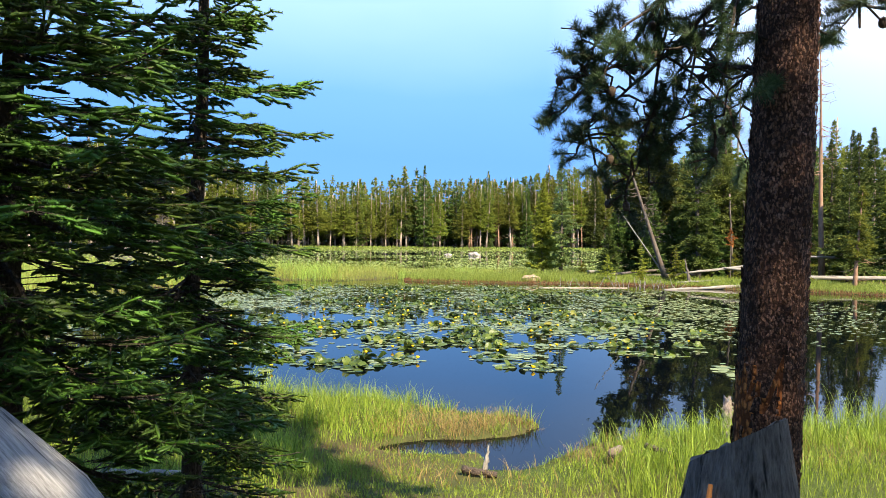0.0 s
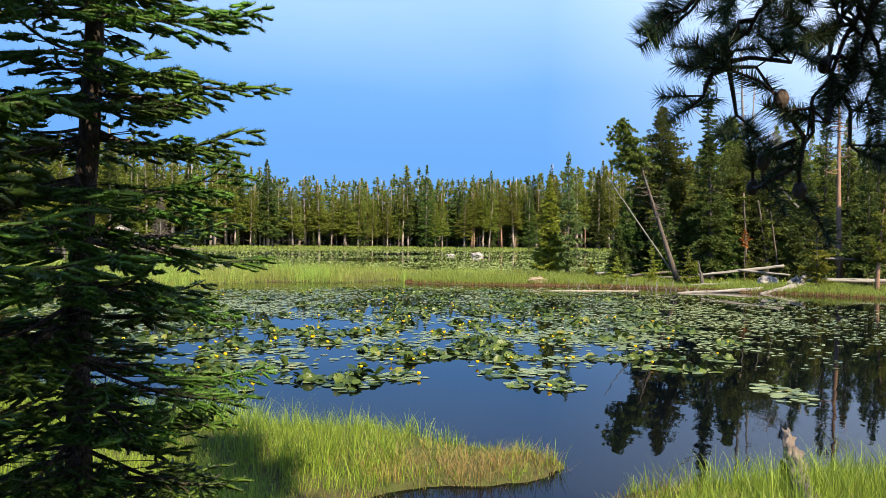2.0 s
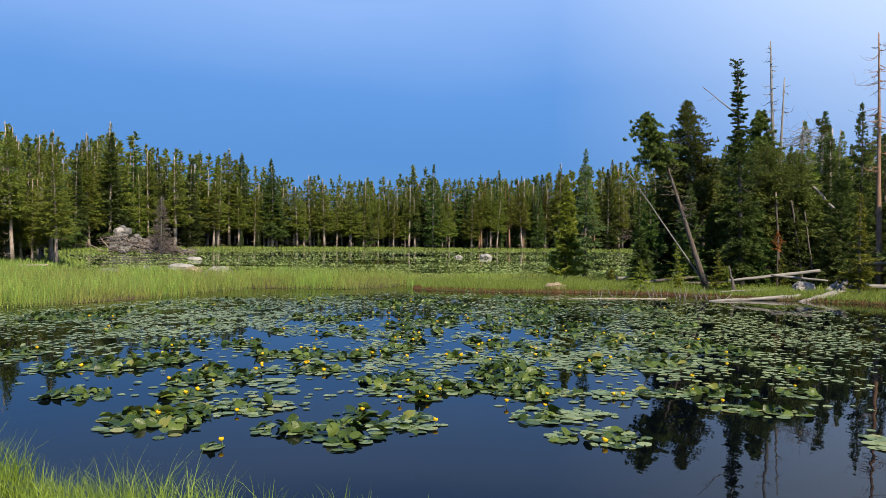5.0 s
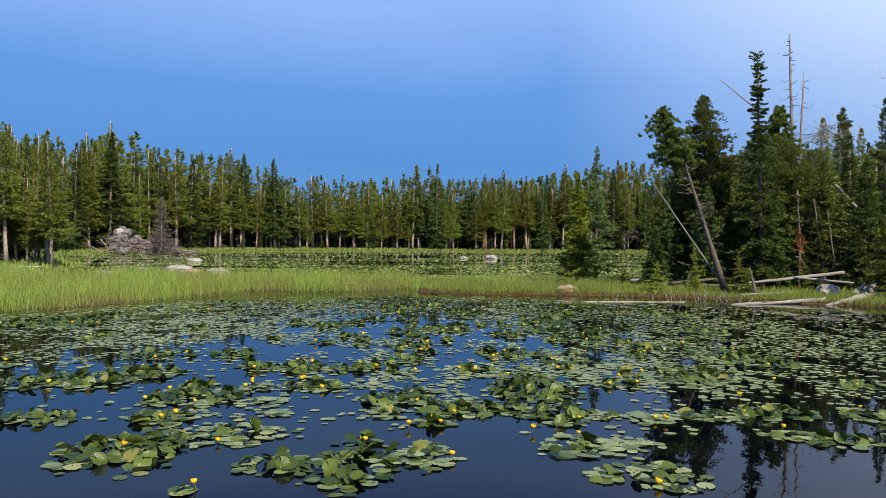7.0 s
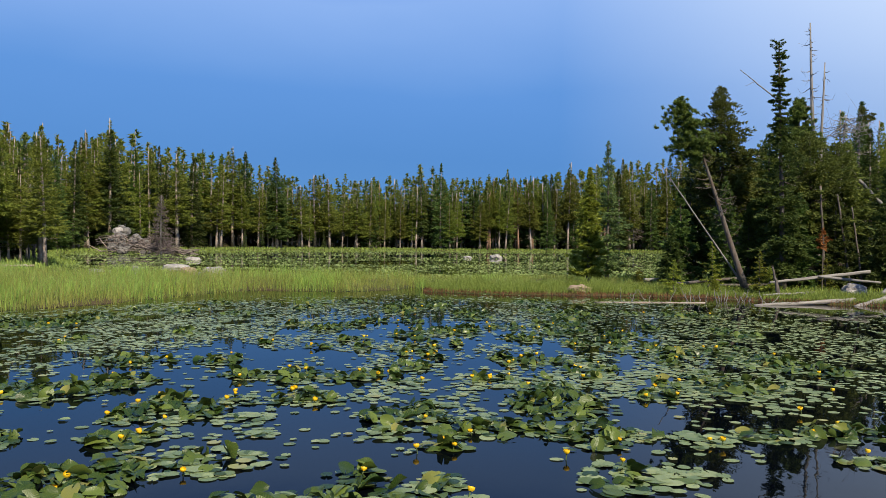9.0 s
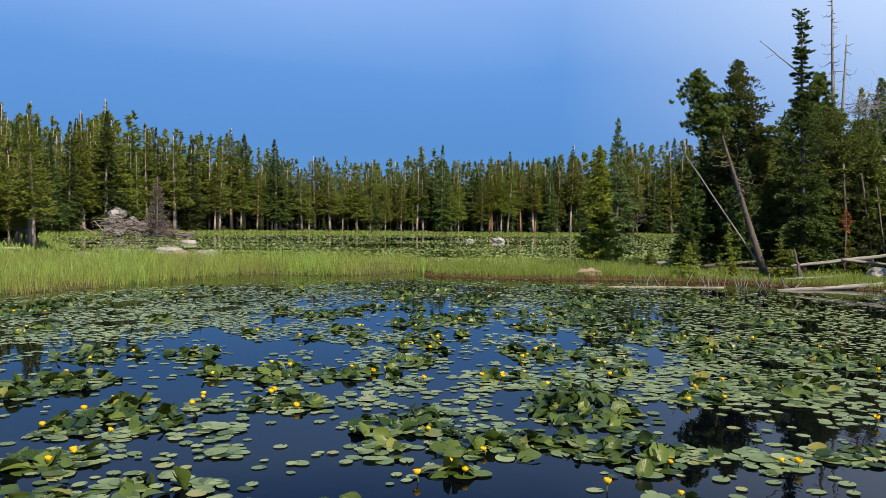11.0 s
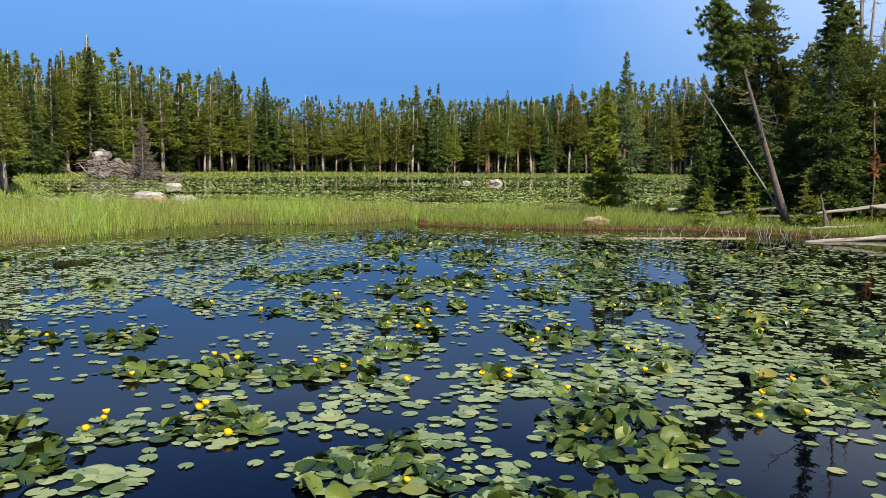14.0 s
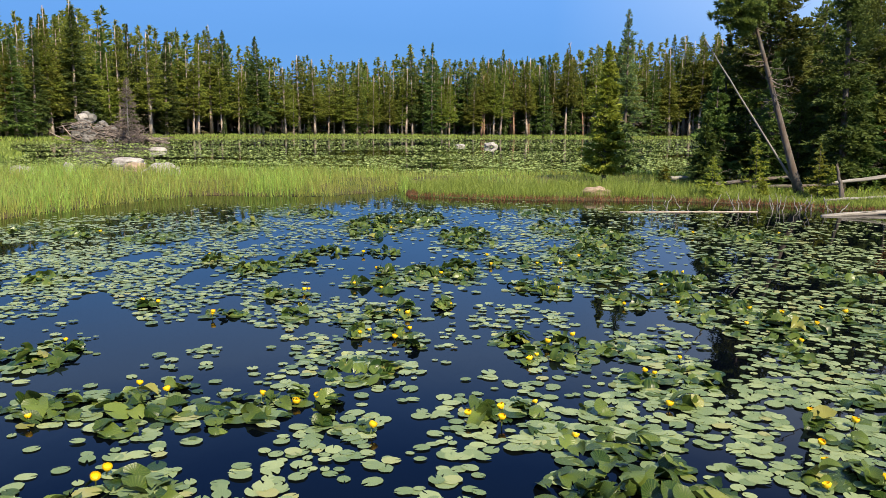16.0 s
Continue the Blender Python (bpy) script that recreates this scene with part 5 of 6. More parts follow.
CLUMPS_C = [(-3.72, 20.17, 0.26, 0.38, 0.3), (-2.88, 20.31, 0.56, 0.47, 0.5), (-7.7, 20.4, 0.59, 0.81, 0.5), (0.84, 20.44, 0.72, 1.14, 0.85), (-6.64, 20.66, 0.6, 0.88, 0.6), (-2.86, 20.75, 0.34, 0.25, 0.3), (2.23, 20.87, 0.15, 0.22, 0.6), (2.59, 20.97, 0.26, 0.31, 0.75),
            (6.72, 21.14, 0.51, 0.47, 0.6), (-9.44, 21.34, 0.49, 1.45, 0.5), (-6.03, 21.35, 0.55, 0.8, 0.65), (0.35, 21.59, 0.36, 0.18, 0.15), (2.84, 21.63, 0.35, 0.18, 0.6), (1.2, 21.75, 0.18, 0.19, 0.5), (-1.33, 21.83, 0.2, 0.23, 0.3), (0.86, 21.84, 0.19, 0.18, 0.45),
            (4.45, 21.87, 0.47, 0.57, 0.4), (3.77, 21.9, 0.53, 1.28, 0.45), (0.34, 21.9, 0.23, 0.18, 0.2)]
CLUMPS_D = [(-1.67, 22.05, 0.15, 0.18, 0.5), (2.86, 22.14, 0.16, 0.18, 0.7), (-2.65, 22.16, 0.34, 0.48, 0.65), (-0.23, 22.26, 0.17, 0.36, 0.35), (-4.24, 22.27, 0.48, 0.48, 0.65), (-2.2, 22.28, 0.24, 0.45, 0.5), (0.84, 22.33, 0.27, 0.19, 0.3), (-3.42, 22.34, 0.43, 0.68, 0.75),
            (0.15, 22.35, 0.22, 0.3, 0.5), (-1.67, 22.57, 0.16, 0.18, 0.6), (-2, 22.62, 0.14, 0.2, 0.9), (1.75, 22.67, 0.31, 0.28, 0.35), (1.56, 23.26, 0.33, 0.39, 0.5), (2.09, 23.62, 0.33, 0.55, 0.4), (-1.54, 23.63, 0.43, 0.52, 0.55), (-1.14, 23.64, 0.28, 0.23, 0.7),
            (-6.73, 23.67, 0.72, 0.7, 0.5), (6.32, 23.73, 0.6, 0.62, 0.6), (-5.16, 23.96, 0.48, 0.57, 0.7)]
CLUMPS_E = [(0.36, 24.2, 0.22, 0.31, 0.5), (3.57, 24.25, 0.24, 0.34, 0.4), (0.91, 24.48, 0.31, 0.68, 0.6), (1.63, 24.54, 0.41, 0.49, 0.4), (-0.96, 24.56, 0.21, 0.18, 0.5), (5.59, 24.73, 0.76, 1.26, 0.45), (0.33, 24.9, 0.32, 0.32, 0.8), (3.61, 24.91, 0.29, 0.3, 0.5),
            (-1.13, 25.12, 0.22, 0.32, 0.8), (-1.68, 25.15, 0.18, 0.27, 0.7), (3.27, 25.45, 0.27, 0.34, 0.4), (-1.39, 25.64, 0.16, 0.29, 0.4), (4.09, 25.93, 0.47, 0.79, 0.5), (-2, 25.94, 0.35, 0.32, 0.5), (-3.68, 26.08, 0.36, 0.23, 0.8), (-2.67, 26.2, 0.21, 0.49, 0.5),
            (-1.56, 26.27, 0.2, 0.18, 0.7), (4.98, 26.36, 0.18, 0.59, 0.5), (-1.17, 26.45, 0.21, 0.47, 0.6)]
CLUMPS_F = [(3.01, 26.45, 0.25, 0.78, 0.5), (-4.91, 26.65, 0.22, 0.18, 0.7), (-9.28, 26.69, 0.34, 0.91, 0.6), (-0.68, 26.78, 0.22, 0.29, 0.8), (5.63, 26.92, 0.35, 0.46, 0.5), (3.76, 27.11, 0.31, 0.58, 0.5), (2.17, 27.28, 0.4, 0.46, 0.6), (-3.05, 27.5, 0.44, 0.3, 0.7),
            (3.06, 27.68, 0.41, 0.82, 0.6), (1.13, 27.81, 0.3, 0.47, 0.4), (0.93, 28.31, 0.47, 0.56, 0.6), (-2.08, 28.37, 0.29, 0.3, 0.6), (-1.54, 28.42, 0.32, 0.72, 0.6), (-7.33, 28.52, 0.53, 0.48, 0.4), (3.48, 29.01, 0.6, 0.66, 0.5), (6.8, 29.31, 0.44, 0.67, 0.4),
            (2.1, 29.31, 0.76, 0.56, 0.5), (-1.04, 29.37, 0.46, 0.81, 0.6), (2.49, 29.5, 0.42, 0.41, 0.75)]
CLUMPS_G = [(-1.75, 29.54, 0.27, 0.18, 0.9), (-0.32, 29.64, 0.36, 1.17, 0.7), (-4.12, 29.66, 0.54, 0.66, 0.7), (-12.2, 29.67, 1.31, 1.11, 0.6), (6.47, 29.87, 0.37, 0.86, 0.6), (-11.12, 30.58, 0.7, 2.07, 0.6), (-5.03, 30.67, 0.36, 0.58, 0.6), (0.96, 30.73, 0.35, 0.62, 0.6),
            (0.35, 30.73, 0.28, 0.66, 0.5), (-3.49, 30.77, 0.37, 0.88, 0.7), (4.69, 30.82, 0.29, 0.82, 0.6), (1.77, 31.35, 0.41, 1.24, 0.6), (-2, 31.69, 0.47, 0.47, 0.8), (2.48, 31.76, 0.6, 1.31, 0.6), (-3.03, 31.92, 0.54, 0.41, 0.8), (-7.28, 33.5, 0.73, 0.81, 0.4),
            (-9.41, 34.02, 0.68, 0.96, 0.6), (-0.1, 34.28, 0.71, 1.71, 0.8), (3.21, 34.43, 0.83, 1.79, 0.6)]
CLUMPS_H = [(-10.94, 34.64, 0.29, 0.77, 0.6), (7.42, 34.98, 0.5, 1.16, 0.5), (6.5, 35.14, 0.5, 1.4, 0.6), (5.25, 35.47, 0.71, 0.67, 0.3), (-5.86, 35.87, 0.45, 1.57, 0.4), (2.18, 35.92, 0.6, 1.57, 0.5), (-2.5, 36.53, 0.83, 2.35, 0.75), (-9.06, 37.36, 0.8, 0.64, 0.5),
            (-1.34, 37.86, 0.72, 1.65, 0.7), (-4.78, 38.91, 1.02, 0.95, 0.4), (2.39, 39.66, 0.79, 1.02, 0.4)]
CLUMPS = CLUMPS_A + CLUMPS_B + CLUMPS_C + CLUMPS_D + CLUMPS_E + CLUMPS_F + CLUMPS_G + CLUMPS_H
for x, y, rx, ry, up in CLUMPS:
    plant_thing = thing("pond_lily", "clump of pond lilies with raised glossy leaves and yellow flowers" if up > 0.4 else "raft of flat floating pond lily leaves", "water plant", "pond lilies", at=(x, y, 0))
    close = y < 23.0
    big = 1.0 if y < 30 else 0.85
    count = max(6, int((78 if close else 84) * math.pi * rx * ry + 4))
    low, high = Pile(), Pile()
    lx0, ly0 = max(rx * 1.12 - 0.06, 0.08), max(ry * 1.12 - 0.06, 0.08)
    for k in range(count):
        a, q = rng.uniform(0, 6.283), math.sqrt(rng.random()) * (1.35 if rng.random() < 0.2 else 1)
        lx, ly = lx0 * q * math.cos(a), ly0 * q * math.sin(a)
        r = rng.uniform(0.045, 0.110) * (0.75 if q > 1 else 1) * big
        raised = q < 1 and rng.random() < up * (1.35 - q)
        q = min(q, 1)
        if raised:
            tilt = radians(min(70, 6 + abs(rng.normal()) * 24))
            way_out = a + rng.normal() * 0.9 if rng.random() < 0.7 else rng.uniform(0, 6.283)
            where = (lx, ly, 0.015 + r * math.sin(tilt) * 0.6 + 0.10 * up * (1 - q * q) * rng.random(), r, rng.uniform(0, 6.283), tilt, way_out)
        else:
            where = (lx, ly, 0.007 + 0.03 * rng.random() * (1 - q * 0.6), r, rng.uniform(0, 6.283), radians(abs(rng.normal()) * 2.5), rng.uniform(0, 6.283))
        pick = rng.integers(14 if raised else 10)
        # a share of the clump's flat leaves takes the same shade-darkened colour
        if close:
            leaf(plant_thing, (BENT if raised else FLAT_SHADED if rng.random() < up else FLAT)[pick], *where)
        else:
            V, T = (FAR_BENT if raised else FAR_FLAT)[pick]
            m = np.array(placed(*where))
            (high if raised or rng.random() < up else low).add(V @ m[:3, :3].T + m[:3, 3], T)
    for pile, mat in ((low, LILY), (high, LILY_SHADED)):
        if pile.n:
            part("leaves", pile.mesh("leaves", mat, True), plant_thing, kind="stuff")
    for k in range(rng.integers(0, 2 + int(2 * up))):
        a = rng.uniform(0, 6.283)
        flower(plant_thing, rx * 0.8 * math.cos(a), ry * 0.8 * math.sin(a), rng.uniform(0.03, 0.085), rng.uniform(0.026, 0.040))

# rafts of flat leaves: centre, half widths, share of the water that they cover
RAFTS_A = [(0.46, 17.61, 0.34, 0.56, 0.2), (-3.9, 17.91, 0.8, 0.64, 0.2), (-1.88, 18.23, 0.33, 0.42, 0.25), (2.42, 18.45, 0.8, 0.9, 0.2), (-3.4, 18.53, 0.58, 1.29, 0.2), (-0.53, 20.33, 0.43, 0.7, 0.35), (-1.18, 20.69, 1.85, 2.1, 0.25), (-3.1, 20.9, 1.11, 2.46, 0.15),
           (-0.74, 21.04, 0.27, 0.53, 0.15), (-0.3, 21.06, 0.32, 0.53, 0.35), (-1.92, 21.12, 0.62, 1.16, 0.45), (-1.79, 21.17, 0.29, 0.7, 0.4), (-1.29, 21.25, 0.33, 0.55, 0.2), (2.55, 21.67, 0.74, 0.89, 0.85), (6.35, 21.71, 1.37, 2.71, 0.35), (0.96, 21.87, 1.77, 1.51, 0.35),
           (3.42, 21.91, 1.93, 2.11, 0.3), (3.64, 22.07, 1.53, 1.56, 0.5), (0.41, 22.15, 0.43, 0.79, 0.3)]
RAFTS_B = [(-0.6, 22.26, 0.46, 0.81, 0.25), (1.59, 22.29, 0.66, 0.89, 0.5), (-4.83, 23.35, 0.53, 0.74, 0.12), (-1.21, 23.39, 0.53, 0.64, 0.25), (0.2, 23.41, 0.63, 0.45, 0.3), (3.38, 23.54, 0.9, 0.72, 0.5), (1.23, 23.73, 0.51, 0.92, 0.3), (-8.97, 23.77, 1.34, 2.67, 0.35),
           (-2.08, 23.84, 0.63, 1.17, 0.35), (3.92, 23.94, 2.19, 4.34, 0.5), (1.78, 24.64, 0.6, 0.83, 0.4), (-4.05, 24.75, 1.08, 1.21, 0.3), (3.78, 24.84, 1.22, 0.72, 0.35), (-0.49, 25.29, 0.81, 0.48, 0.25), (-1.83, 25.4, 0.66, 2.63, 0.3), (-2.56, 25.77, 0.76, 0.95, 0.15),
           (0.43, 26.18, 0.83, 0.69, 0.6), (-1.13, 27.13, 0.71, 1.41, 0.2), (5.85, 27.13, 1.98, 3.99, 0.3)]
RAFTS_C = [(-8.73, 27.71, 1.62, 3.53, 0.35), (-4.34, 27.98, 0.81, 1.67, 0.25), (9.19, 28.62, 2.24, 4.92, 0.4), (-8.08, 28.82, 2.85, 3.69, 0.45), (5.64, 28.94, 1.55, 1.42, 0.3), (-7.11, 29.89, 1.98, 3.15, 0.55), (-11.83, 30.44, 2.32, 4.63, 0.3), (-5.45, 30.94, 1.38, 3.79, 0.35),
           (6.9, 32.29, 2.11, 1.93, 0.35), (1.93, 32.54, 1.56, 5.39, 0.35), (4.96, 34.41, 0.89, 1.63, 0.15), (-9.21, 35.09, 2.8, 3.43, 0.45), (-4.91, 35.12, 2.1, 3.16, 0.4), (1.88, 38.95, 1.1, 2.45, 0.3), (6.02, 40.16, 2.5, 2.7, 0.2)]
RAFTS = RAFTS_A + RAFTS_B + RAFTS_C
cells, far_pads, taken = {}, Pile(), {}
hexa = np.linspace(0.3, 2 * math.pi - 0.3, 8)
HEX = np.concatenate([[[0, 0, 0]], np.stack([np.cos(hexa), np.sin(hexa), np.zeros(8)], -1)])
HEX_T = np.stack([np.zeros(7, int), np.arange(1, 8), np.arange(2, 9)], -1)
for x, y, rx, ry, cover in RAFTS + [(0, 29, 15, 15, 0.07), (10, 30, 6, 9, 0.16), (-11, 29, 5, 7, 0.16), (-6, 29, 3.5, 4, 0.25), (0, 37, 10, 6, 0.10), (-3.6, 26.3, 2.1, 1.7, 0.32), (-5.6, 26.6, 2.4, 1.3, 0.30), (-3.6, 24.9, 1.8, 0.9, 0.18)]:
    count = int((cover if y > 19.6 else 0.55 * cover) * 80 * math.pi * rx * ry)
    spin, far_out = rng.uniform(0, 6.283, count), np.sqrt(rng.random(count))
    xs, ys = x + rx * far_out * np.cos(spin), y + ry * far_out * np.sin(spin)
    wet = (shores(xs, ys)[0] < -0.35) & (rng.random(count) < 0.3 + 0.7 * ease((1 - far_out) * 4))
    for X, Y in zip(xs[wet], ys[wet]):
        if noise.noise(Vector((X * 1.3, Y * 0.9, 3.3))) < -0.25 or Y < 17.2:
            continue
        r = rng.uniform(0.036, 0.088)
        key = (int(X / 0.105), int(Y / 0.105))
        if taken.get(key, 0) > 0:
            continue
        taken[key] = 1
        if Y < 23.5 and abs(X) < 5.5:
            cells.setdefault((int(X // 2.0), int(Y // 2.0)), []).append((X, Y, r))
        else:
            t = rng.uniform(0, 6.283)
            V = HEX * r
            V = np.stack([V[:, 0] * math.cos(t) - V[:, 1] * math.sin(t) + X, V[:, 0] * math.sin(t) + V[:, 1] * math.cos(t) + Y,
                          0.008 + rng.uniform(0, 0.012) + V[:, 0] * rng.normal() * 0.05 + (V[:, 1] ** 2) * 3 * (rng.random() < 0.2)], -1)
            far_pads.add(V, HEX_T)
for (i, j), pads in cells.items():
    cx, cy = (i + 0.5) * 2.0, (j + 0.5) * 2.0
    plant_thing = thing("pond_lily", "loose raft of flat floating pond lily leaves", "water plant", "pond lilies", at=(cx, cy, 0))
    for X, Y, r in pads:
        leaf(plant_thing, FLAT[rng.integers(10)], X - cx, Y - cy, 0.006 + rng.random() * 0.01, r, rng.uniform(0, 6.283), radians(abs(rng.normal()) * 1.2), rng.uniform(0, 6.283))
    if rng.random() < 0.4:
        X, Y, r = pads[0]
        flower(plant_thing, X - cx + 0.1, Y - cy, 0.07, 0.036)
thing("distant_pond_lilies", "many small floating lily leaves farther out on the pond", "water plant", kind="stuff", me=far_pads.mesh("distant_pond_lilies", LILY))

# the lilies that cover the far pond
n = 84000
u = rng.uniform(0, 1, n)
Y = 50 * (200 / 50) ** u
X = rng.uniform(-0.52, 0.5, n) * (Y - 2)
d = inside_distance(FAR_POND, X, Y)
gap = np.array([noise.noise(Vector((a * 0.07, b * 0.22, 1.0))) + 0.6 * noise.noise(Vector((a * 0.35, b * 0.9, 5.0))) for a, b in zip(X, Y)])
keep = (d < -0.3) & (gap > -0.20)
X, Y, d = X[keep], Y[keep], d[keep]
r = rng.uniform(0.05, 0.115, len(X)) * (1 + Y / 400)
t = rng.uniform(0, 6.283, len(X))
tilt = np.abs(rng.normal(size=len(X))) * 0.11
ring = np.linspace(0.3, 2 * math.pi - 0.3, 6)
FAR_HEX = np.stack([np.cos(ring), np.sin(ring), np.zeros(6)], -1)
FAR_HEX_T = np.stack([np.zeros(4, int), np.arange(1, 5), np.arange(2, 6)], -1)
hx = FAR_HEX[None] * r[:, None, None]
cx_, cy_ = hx[..., 0] * np.cos(t)[:, None] - hx[..., 1] * np.sin(t)[:, None], hx[..., 0] * np.sin(t)[:, None] + hx[..., 1] * np.cos(t)[:, None]
V = np.stack([cx_ + X[:, None], cy_ + Y[:, None], 0.02 + r[:, None] * tilt[:, None] + hx[..., 0] * tilt[:, None]], -1).reshape(-1, 3)
T = (FAR_HEX_T[None] + (np.arange(len(X)) * 6)[:, None, None]).reshape(-1, 3)
thing("far_pond_lilies", "carpet of yellow-green lily leaves over the far pond", "water plant", kind="stuff", me=build("far_pond_lilies", V, T, LILY_FAR))

# ---- grass, sedge and reeds ----
def blades(X, Y, Z, H, W, lean, rng, segments=3):
    """Tapering curved blades."""
    n = len(X)
    a = rng.uniform(0, 6.283, n)
    side = np.stack([np.cos(a), np.sin(a), np.zeros(n)], -1)
    out = lean
    base = np.stack([X, Y, Z], -1)
    V = []
    for k in range(segments):
        f = k / segments
        c = base + out * (H * f ** 1.8)[:, None] + np.array([0, 0, 1.0]) * (H * f * (1 - 0.18 * f))[:, None]
        wv = side * (W * (1 - 0.75 * f))[:, None]
        V += [c - wv, c + wv]
    V.append(base + out * H[:, None] + np.array([0, 0, 1.0]) * (H * 0.80)[:, None])
    m = 2 * segments + 1
    V = np.stack(V, 1).reshape(-1, 3)
    tri = []
    for k in range(segments - 1):
        tri += [(2 * k, 2 * k + 1, 2 * k + 3), (2 * k, 2 * k + 3, 2 * k + 2)]
    tri.append((2 * segments - 2, 2 * segments - 1, 2 * segments))
    T = (np.array(tri)[None] + (np.arange(n) * m)[:, None, None]).reshape(-1, 3)
    return V, T


rng = np.random.default_rng(71)


def tufts(count, per, x0, x1, y0, y1, spread, chance):
    """Places of blades gathered in tufts, with the way they fan out."""
    cx, cy = rng.uniform(x0, x1, count), rng.uniform(y0, y1, count)
    ok = rng.random(count) < chance(cx, cy)
    cx, cy = np.repeat(cx[ok], per), np.repeat(cy[ok], per)
    off = rng.normal(size=(len(cx), 2)) * spread
    out = np.concatenate([unit(off) * rng.uniform(0.05, 0.55, (len(cx), 1)) + rng.normal(size=(len(cx), 2)) * 0.14, np.zeros((len(cx), 1))], -1)
    return cx + off[:, 0], cy + off[:, 1], out


def near_chance(x, y):
    d = shores(x, y)[0]
    return np.where((d > -0.05) & (np.hypot(x - 0.62, y - 1.55) > 0.2), 1.0, 0.0)


# long sedge along the water
X, Y, out = tufts(8300, 14, -8, 8.5, 6.0, 14.5, 0.06, lambda x, y: near_chance(x, y) * np.clip(1.25 - shores(x, y)[0] / 2.2, 0.05, 1) * (1 - 0.9 * np.exp(-(((x - 0.25) / 0.9) ** 2 + ((y - 10.15) / 0.45) ** 2))))
tall = rng.uniform(0.24, 0.50, len(X)) * (0.8 + 0.4 * np.sin(X * 1.9 + 1) * np.sin(Y * 2.3)) * (1 - 0.62 * np.exp(-((X - 0.35) / 0.85) ** 2)) * np.where((np.abs(X - 0.2) < 1.0) & (Y < 9.2), 0.6, 1)
tall *= np.repeat(rng.uniform(0.40, 1.55, len(X) // 14), 14)
tall *= np.where((X > -1.3) & (X < 1.7) & (Y < 9.3), 0.45, 1)
thing("sedge", "long bright green sedge along the water's edge", "grass", kind="stuff", me=build("sedge", *blades(X, Y, height(X, Y) - 0.02, tall, np.full(len(X), 0.0036), out, rng), GRASS))
# shorter turf
X, Y, out = tufts(7500, 8, -7, 7.5, 4.0, 10.5, 0.09, lambda x, y: near_chance(x, y) * np.clip(0.25 + shores(x, y)[0] / 1.2, 0, 1))
thing("turf", "short yellowish green grass on the near bank", "grass", kind="stuff", me=build("turf", *blades(X, Y, height(X, Y) - 0.01, rng.uniform(0.09, 0.22, len(X)) * (1 - 0.55 * np.exp(-((X - 0.1) / 1.1) ** 2)), np.full(len(X), 0.0030), out * 1.3, rng, 2), GRASS))
# dry stalks
X, Y, out = tufts(3200, 9, -3, 6, 7.0, 11.0, 0.07, lambda x, y: near_chance(x, y) * np.where(np.exp(-(((x - 0.2) / 1.0) ** 2 + ((y - 10.0) / 0.55) ** 2)) > 0.25, 1.0, 0.12))
thing("dry_sedge", "flattened straw-brown sedge on the tongue of land", "grass", kind="stuff", me=build("dry_sedge", *blades(X, Y, height(X, Y) - 0.01, rng.uniform(0.06, 0.26, len(X)), np.full(len(X), 0.003), out * 1.8, rng), STRAW))

# the reed bank between the ponds
def reed_places(n, x0, x1, y0, y1):
    X, Y = rng.uniform(x0, x1, n), rng.uniform(y0, y1, n)
    d, far = shores(X, Y)
    return X, Y, d, inside_distance(NEAR_POND, X, Y), ease((0 - X) / 6)


X, Y, d, front, left = reed_places(190000, -34, 24, 32, 60)
lush = np.array([noise.noise(Vector((a * 0.35, b * 0.35, 2.0))) for a, b in zip(X, Y)])
right = (X > -2.2) & (front < 2.4 + 1.2 * lush)
keep = (d > -0.45 * left - 0.02) & (rng.random(len(X)) < np.where(front < 2.5, 1.0, 0.5)) & ~((X > 9.5) & (rng.random(len(X)) < 0.45)) & ~((X > 12) & (Y > 48)) & ~right & (rng.random(len(X)) < 0.85 + 0.8 * lush)
X, Y, left, lush = X[keep], Y[keep], left[keep], lush[keep]
tall = rng.uniform(0.55, 1.0, len(X)) * (0.50 + 0.5 * left) * (1 + 0.5 * lush) * np.where(X > 9.5, 0.6, 1)
out = np.concatenate([rng.normal(size=(len(X), 2)) * 0.2, np.zeros((len(X), 1))], -1)
wide, base = rng.uniform(0.006, 0.011, len(X)), np.maximum(height(X, Y), -0.12) - 0.02
deep_green = lush + 0.35 * rng.normal(size=len(X)) > 0.22
for mask, mat, label in ((~deep_green, REED, "tall sunlit yellow-green reeds on the bank between the ponds"), (deep_green, SEDGE_FAR, "deeper green reeds among the sunlit ones")):
    thing("reeds", label, "reeds", kind="stuff", me=build("reeds", *blades(X[mask], Y[mask], base[mask], tall[mask], wide[mask], out[mask], rng, 2), mat))
# deeper green sedge along the bank before them
X, Y, d, front, left = reed_places(90000, -2.6, 22, 37, 49)
keep = (d > 0.22) & (front < 3.2)
X, Y = X[keep], Y[keep]
lush = np.array([noise.noise(Vector((a * 0.6, b * 0.6, 7.0))) for a, b in zip(X, Y)])
out = np.concatenate([rng.normal(size=(len(X), 2)) * 0.3, np.zeros((len(X), 1))], -1)
thing("sedge", "deep green sedge along the bank between the ponds", "grass", kind="stuff",
      me=build("sedge", *blades(X, Y, height(X, Y) - 0.02, rng.uniform(0.28, 0.62, len(X)) * (1 + 0.8 * lush) * np.where(X > 8, 0.7, 1), rng.uniform(0.006, 0.010, len(X)), out, rng, 2), SEDGE_FAR))
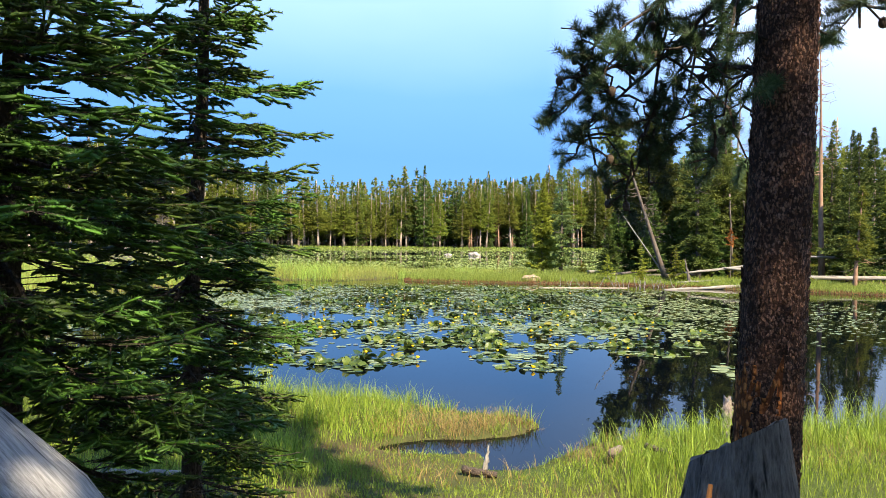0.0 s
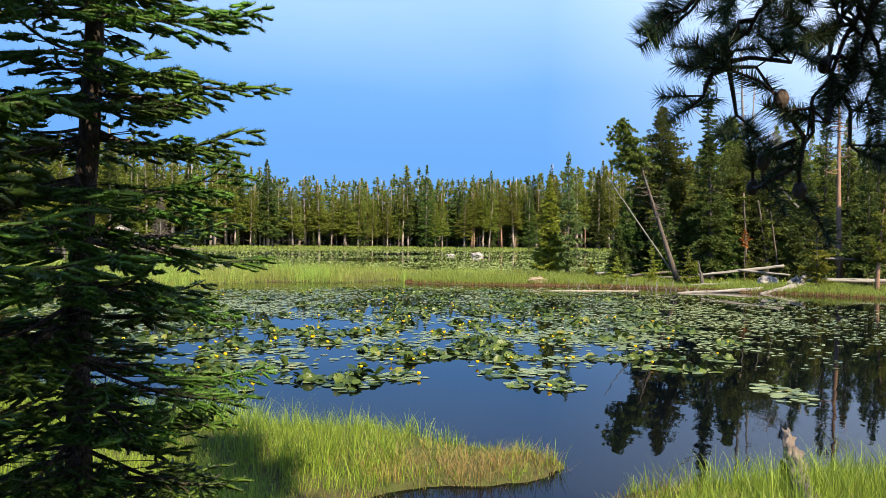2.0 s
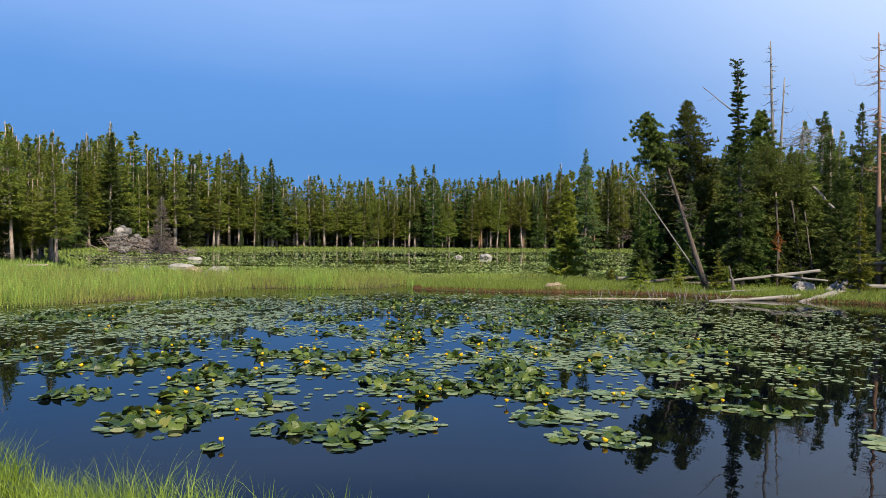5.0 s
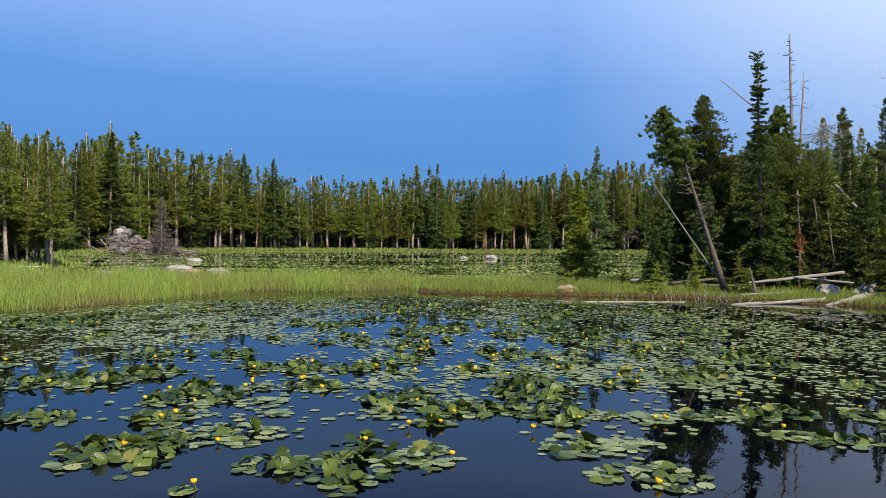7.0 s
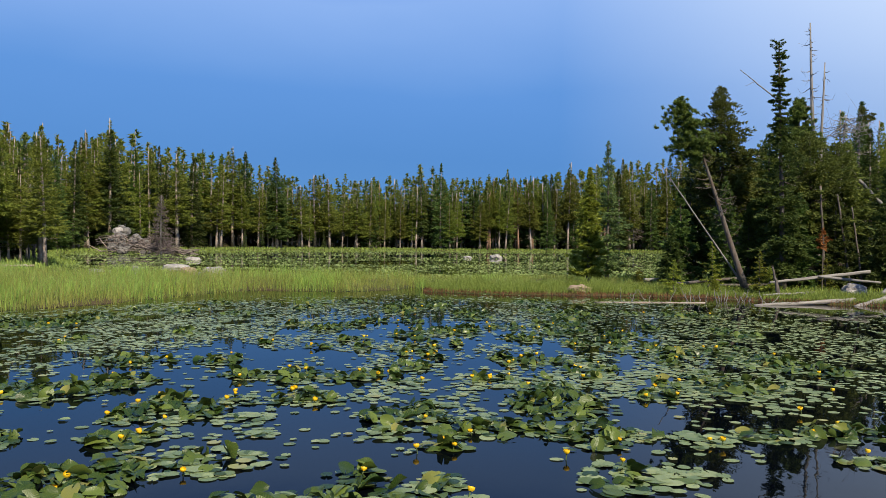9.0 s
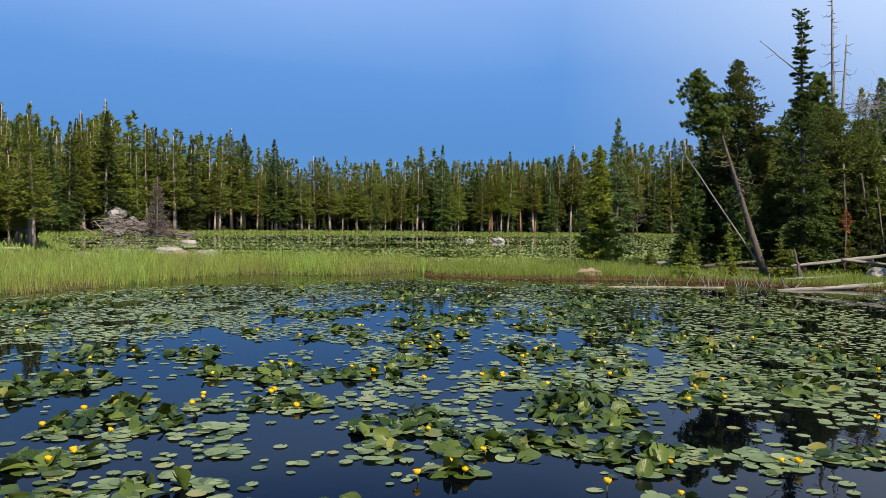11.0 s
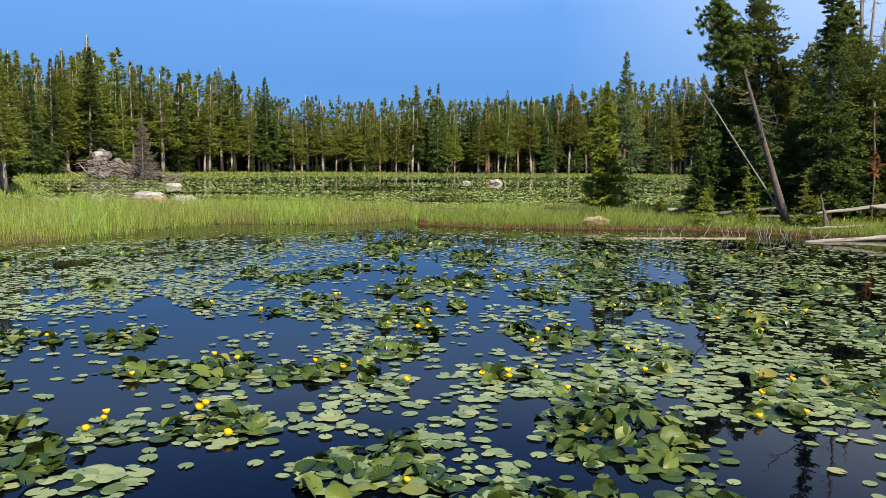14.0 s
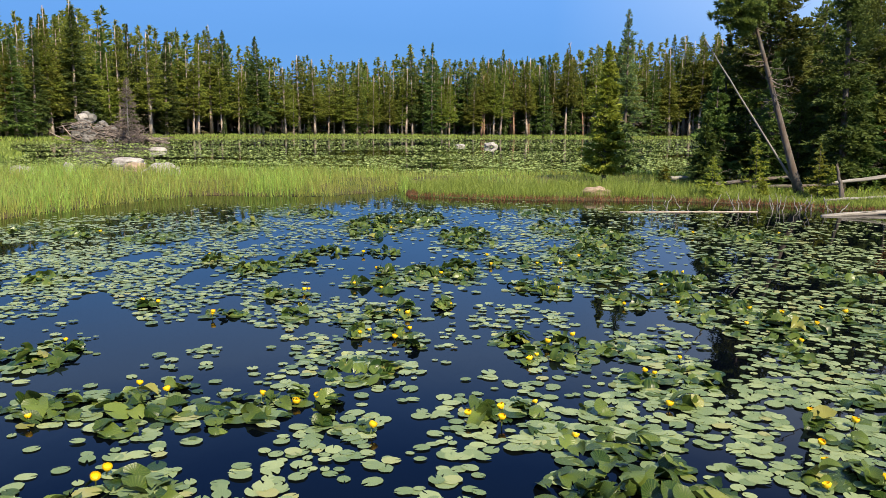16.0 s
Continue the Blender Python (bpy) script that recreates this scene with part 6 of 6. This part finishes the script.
# brown roots along the bank's foot
X, Y = rng.uniform(-3.5, 21, 70000), rng.uniform(37, 46.5, 70000)
front = inside_distance(NEAR_POND, X, Y)
keep = (front > -0.14) & (front < 0.30)
X, Y = X[keep], Y[keep]
out = np.concatenate([rng.normal(size=(len(X), 2)) * 0.25 + np.array([0, -0.35]), np.zeros((len(X), 1))], -1)
thing("dry_reeds", "rust-brown dead reed stems at the bank's foot", "reeds", kind="stuff",
      me=build("dry_reeds", *blades(X, Y, np.maximum(height(X, Y), 0.0) - 0.02, rng.uniform(0.08, 0.27, len(X)), np.full(len(X), 0.010), out, rng, 2), RUSTY))
# grass at the foot of the far forest
n = 170000
X, Y = rng.uniform(-75, 75, n), rng.uniform(56, 216, n)
far = inside_distance(FAR_POND, X, Y)
keep = (far > -1.5) & (far < 5.5) & (Y > 60)
X, Y = X[keep], Y[keep]
out = np.concatenate([rng.normal(size=(len(X), 2)) * 0.2, np.zeros((len(X), 1))], -1)
thing("shore_grass", "green grass fringe at the foot of the far forest", "grass", kind="stuff",
      me=build("shore_grass", *blades(X, Y, np.maximum(height(X, Y), -0.1), rng.uniform(0.3, 0.65, len(X)), np.full(len(X), 0.06), out, rng, 2), SHORE_GRASS))
# forest litter of low brush under the grove
n = 9000
X, Y = rng.uniform(9, 34, n), rng.uniform(45, 62, n)
keep = shores(X, Y)[0] > 0.3
X, Y = X[keep], Y[keep]
out = np.concatenate([rng.normal(size=(len(X), 2)) * 0.4, np.zeros((len(X), 1))], -1)
thing("undergrowth", "low green undergrowth beneath the grove", "undergrowth", kind="stuff",
      me=build("undergrowth", *blades(X, Y, height(X, Y), rng.uniform(0.15, 0.45, len(X)), np.full(len(X), 0.02), out, rng, 2), GRASS))
# bare twigs standing out of the water by the logs
rng = np.random.default_rng(81)
for k in range(26):
    x = 8.6 + 3.6 * rng.random() if k < 20 else rng.uniform(5, 9)
    y = 41.6 - 0.12 * abs(x - 10) + rng.normal() * 0.3
    q = bent((0, 0, -0.05), (rng.normal() * 0.2, rng.normal() * 0.1, rng.uniform(0.2, 0.62)), 5, 0, 0.03, rng)
    thing("driftwood_twig", "bare bleached twig sticking out of the shallows", "twig", "driftwood", at=(x, y, 0), me=Pile().add(*tube(q, np.linspace(0.022, 0.008, 5), 5)).mesh("driftwood_twig", PALE_LOG, True))
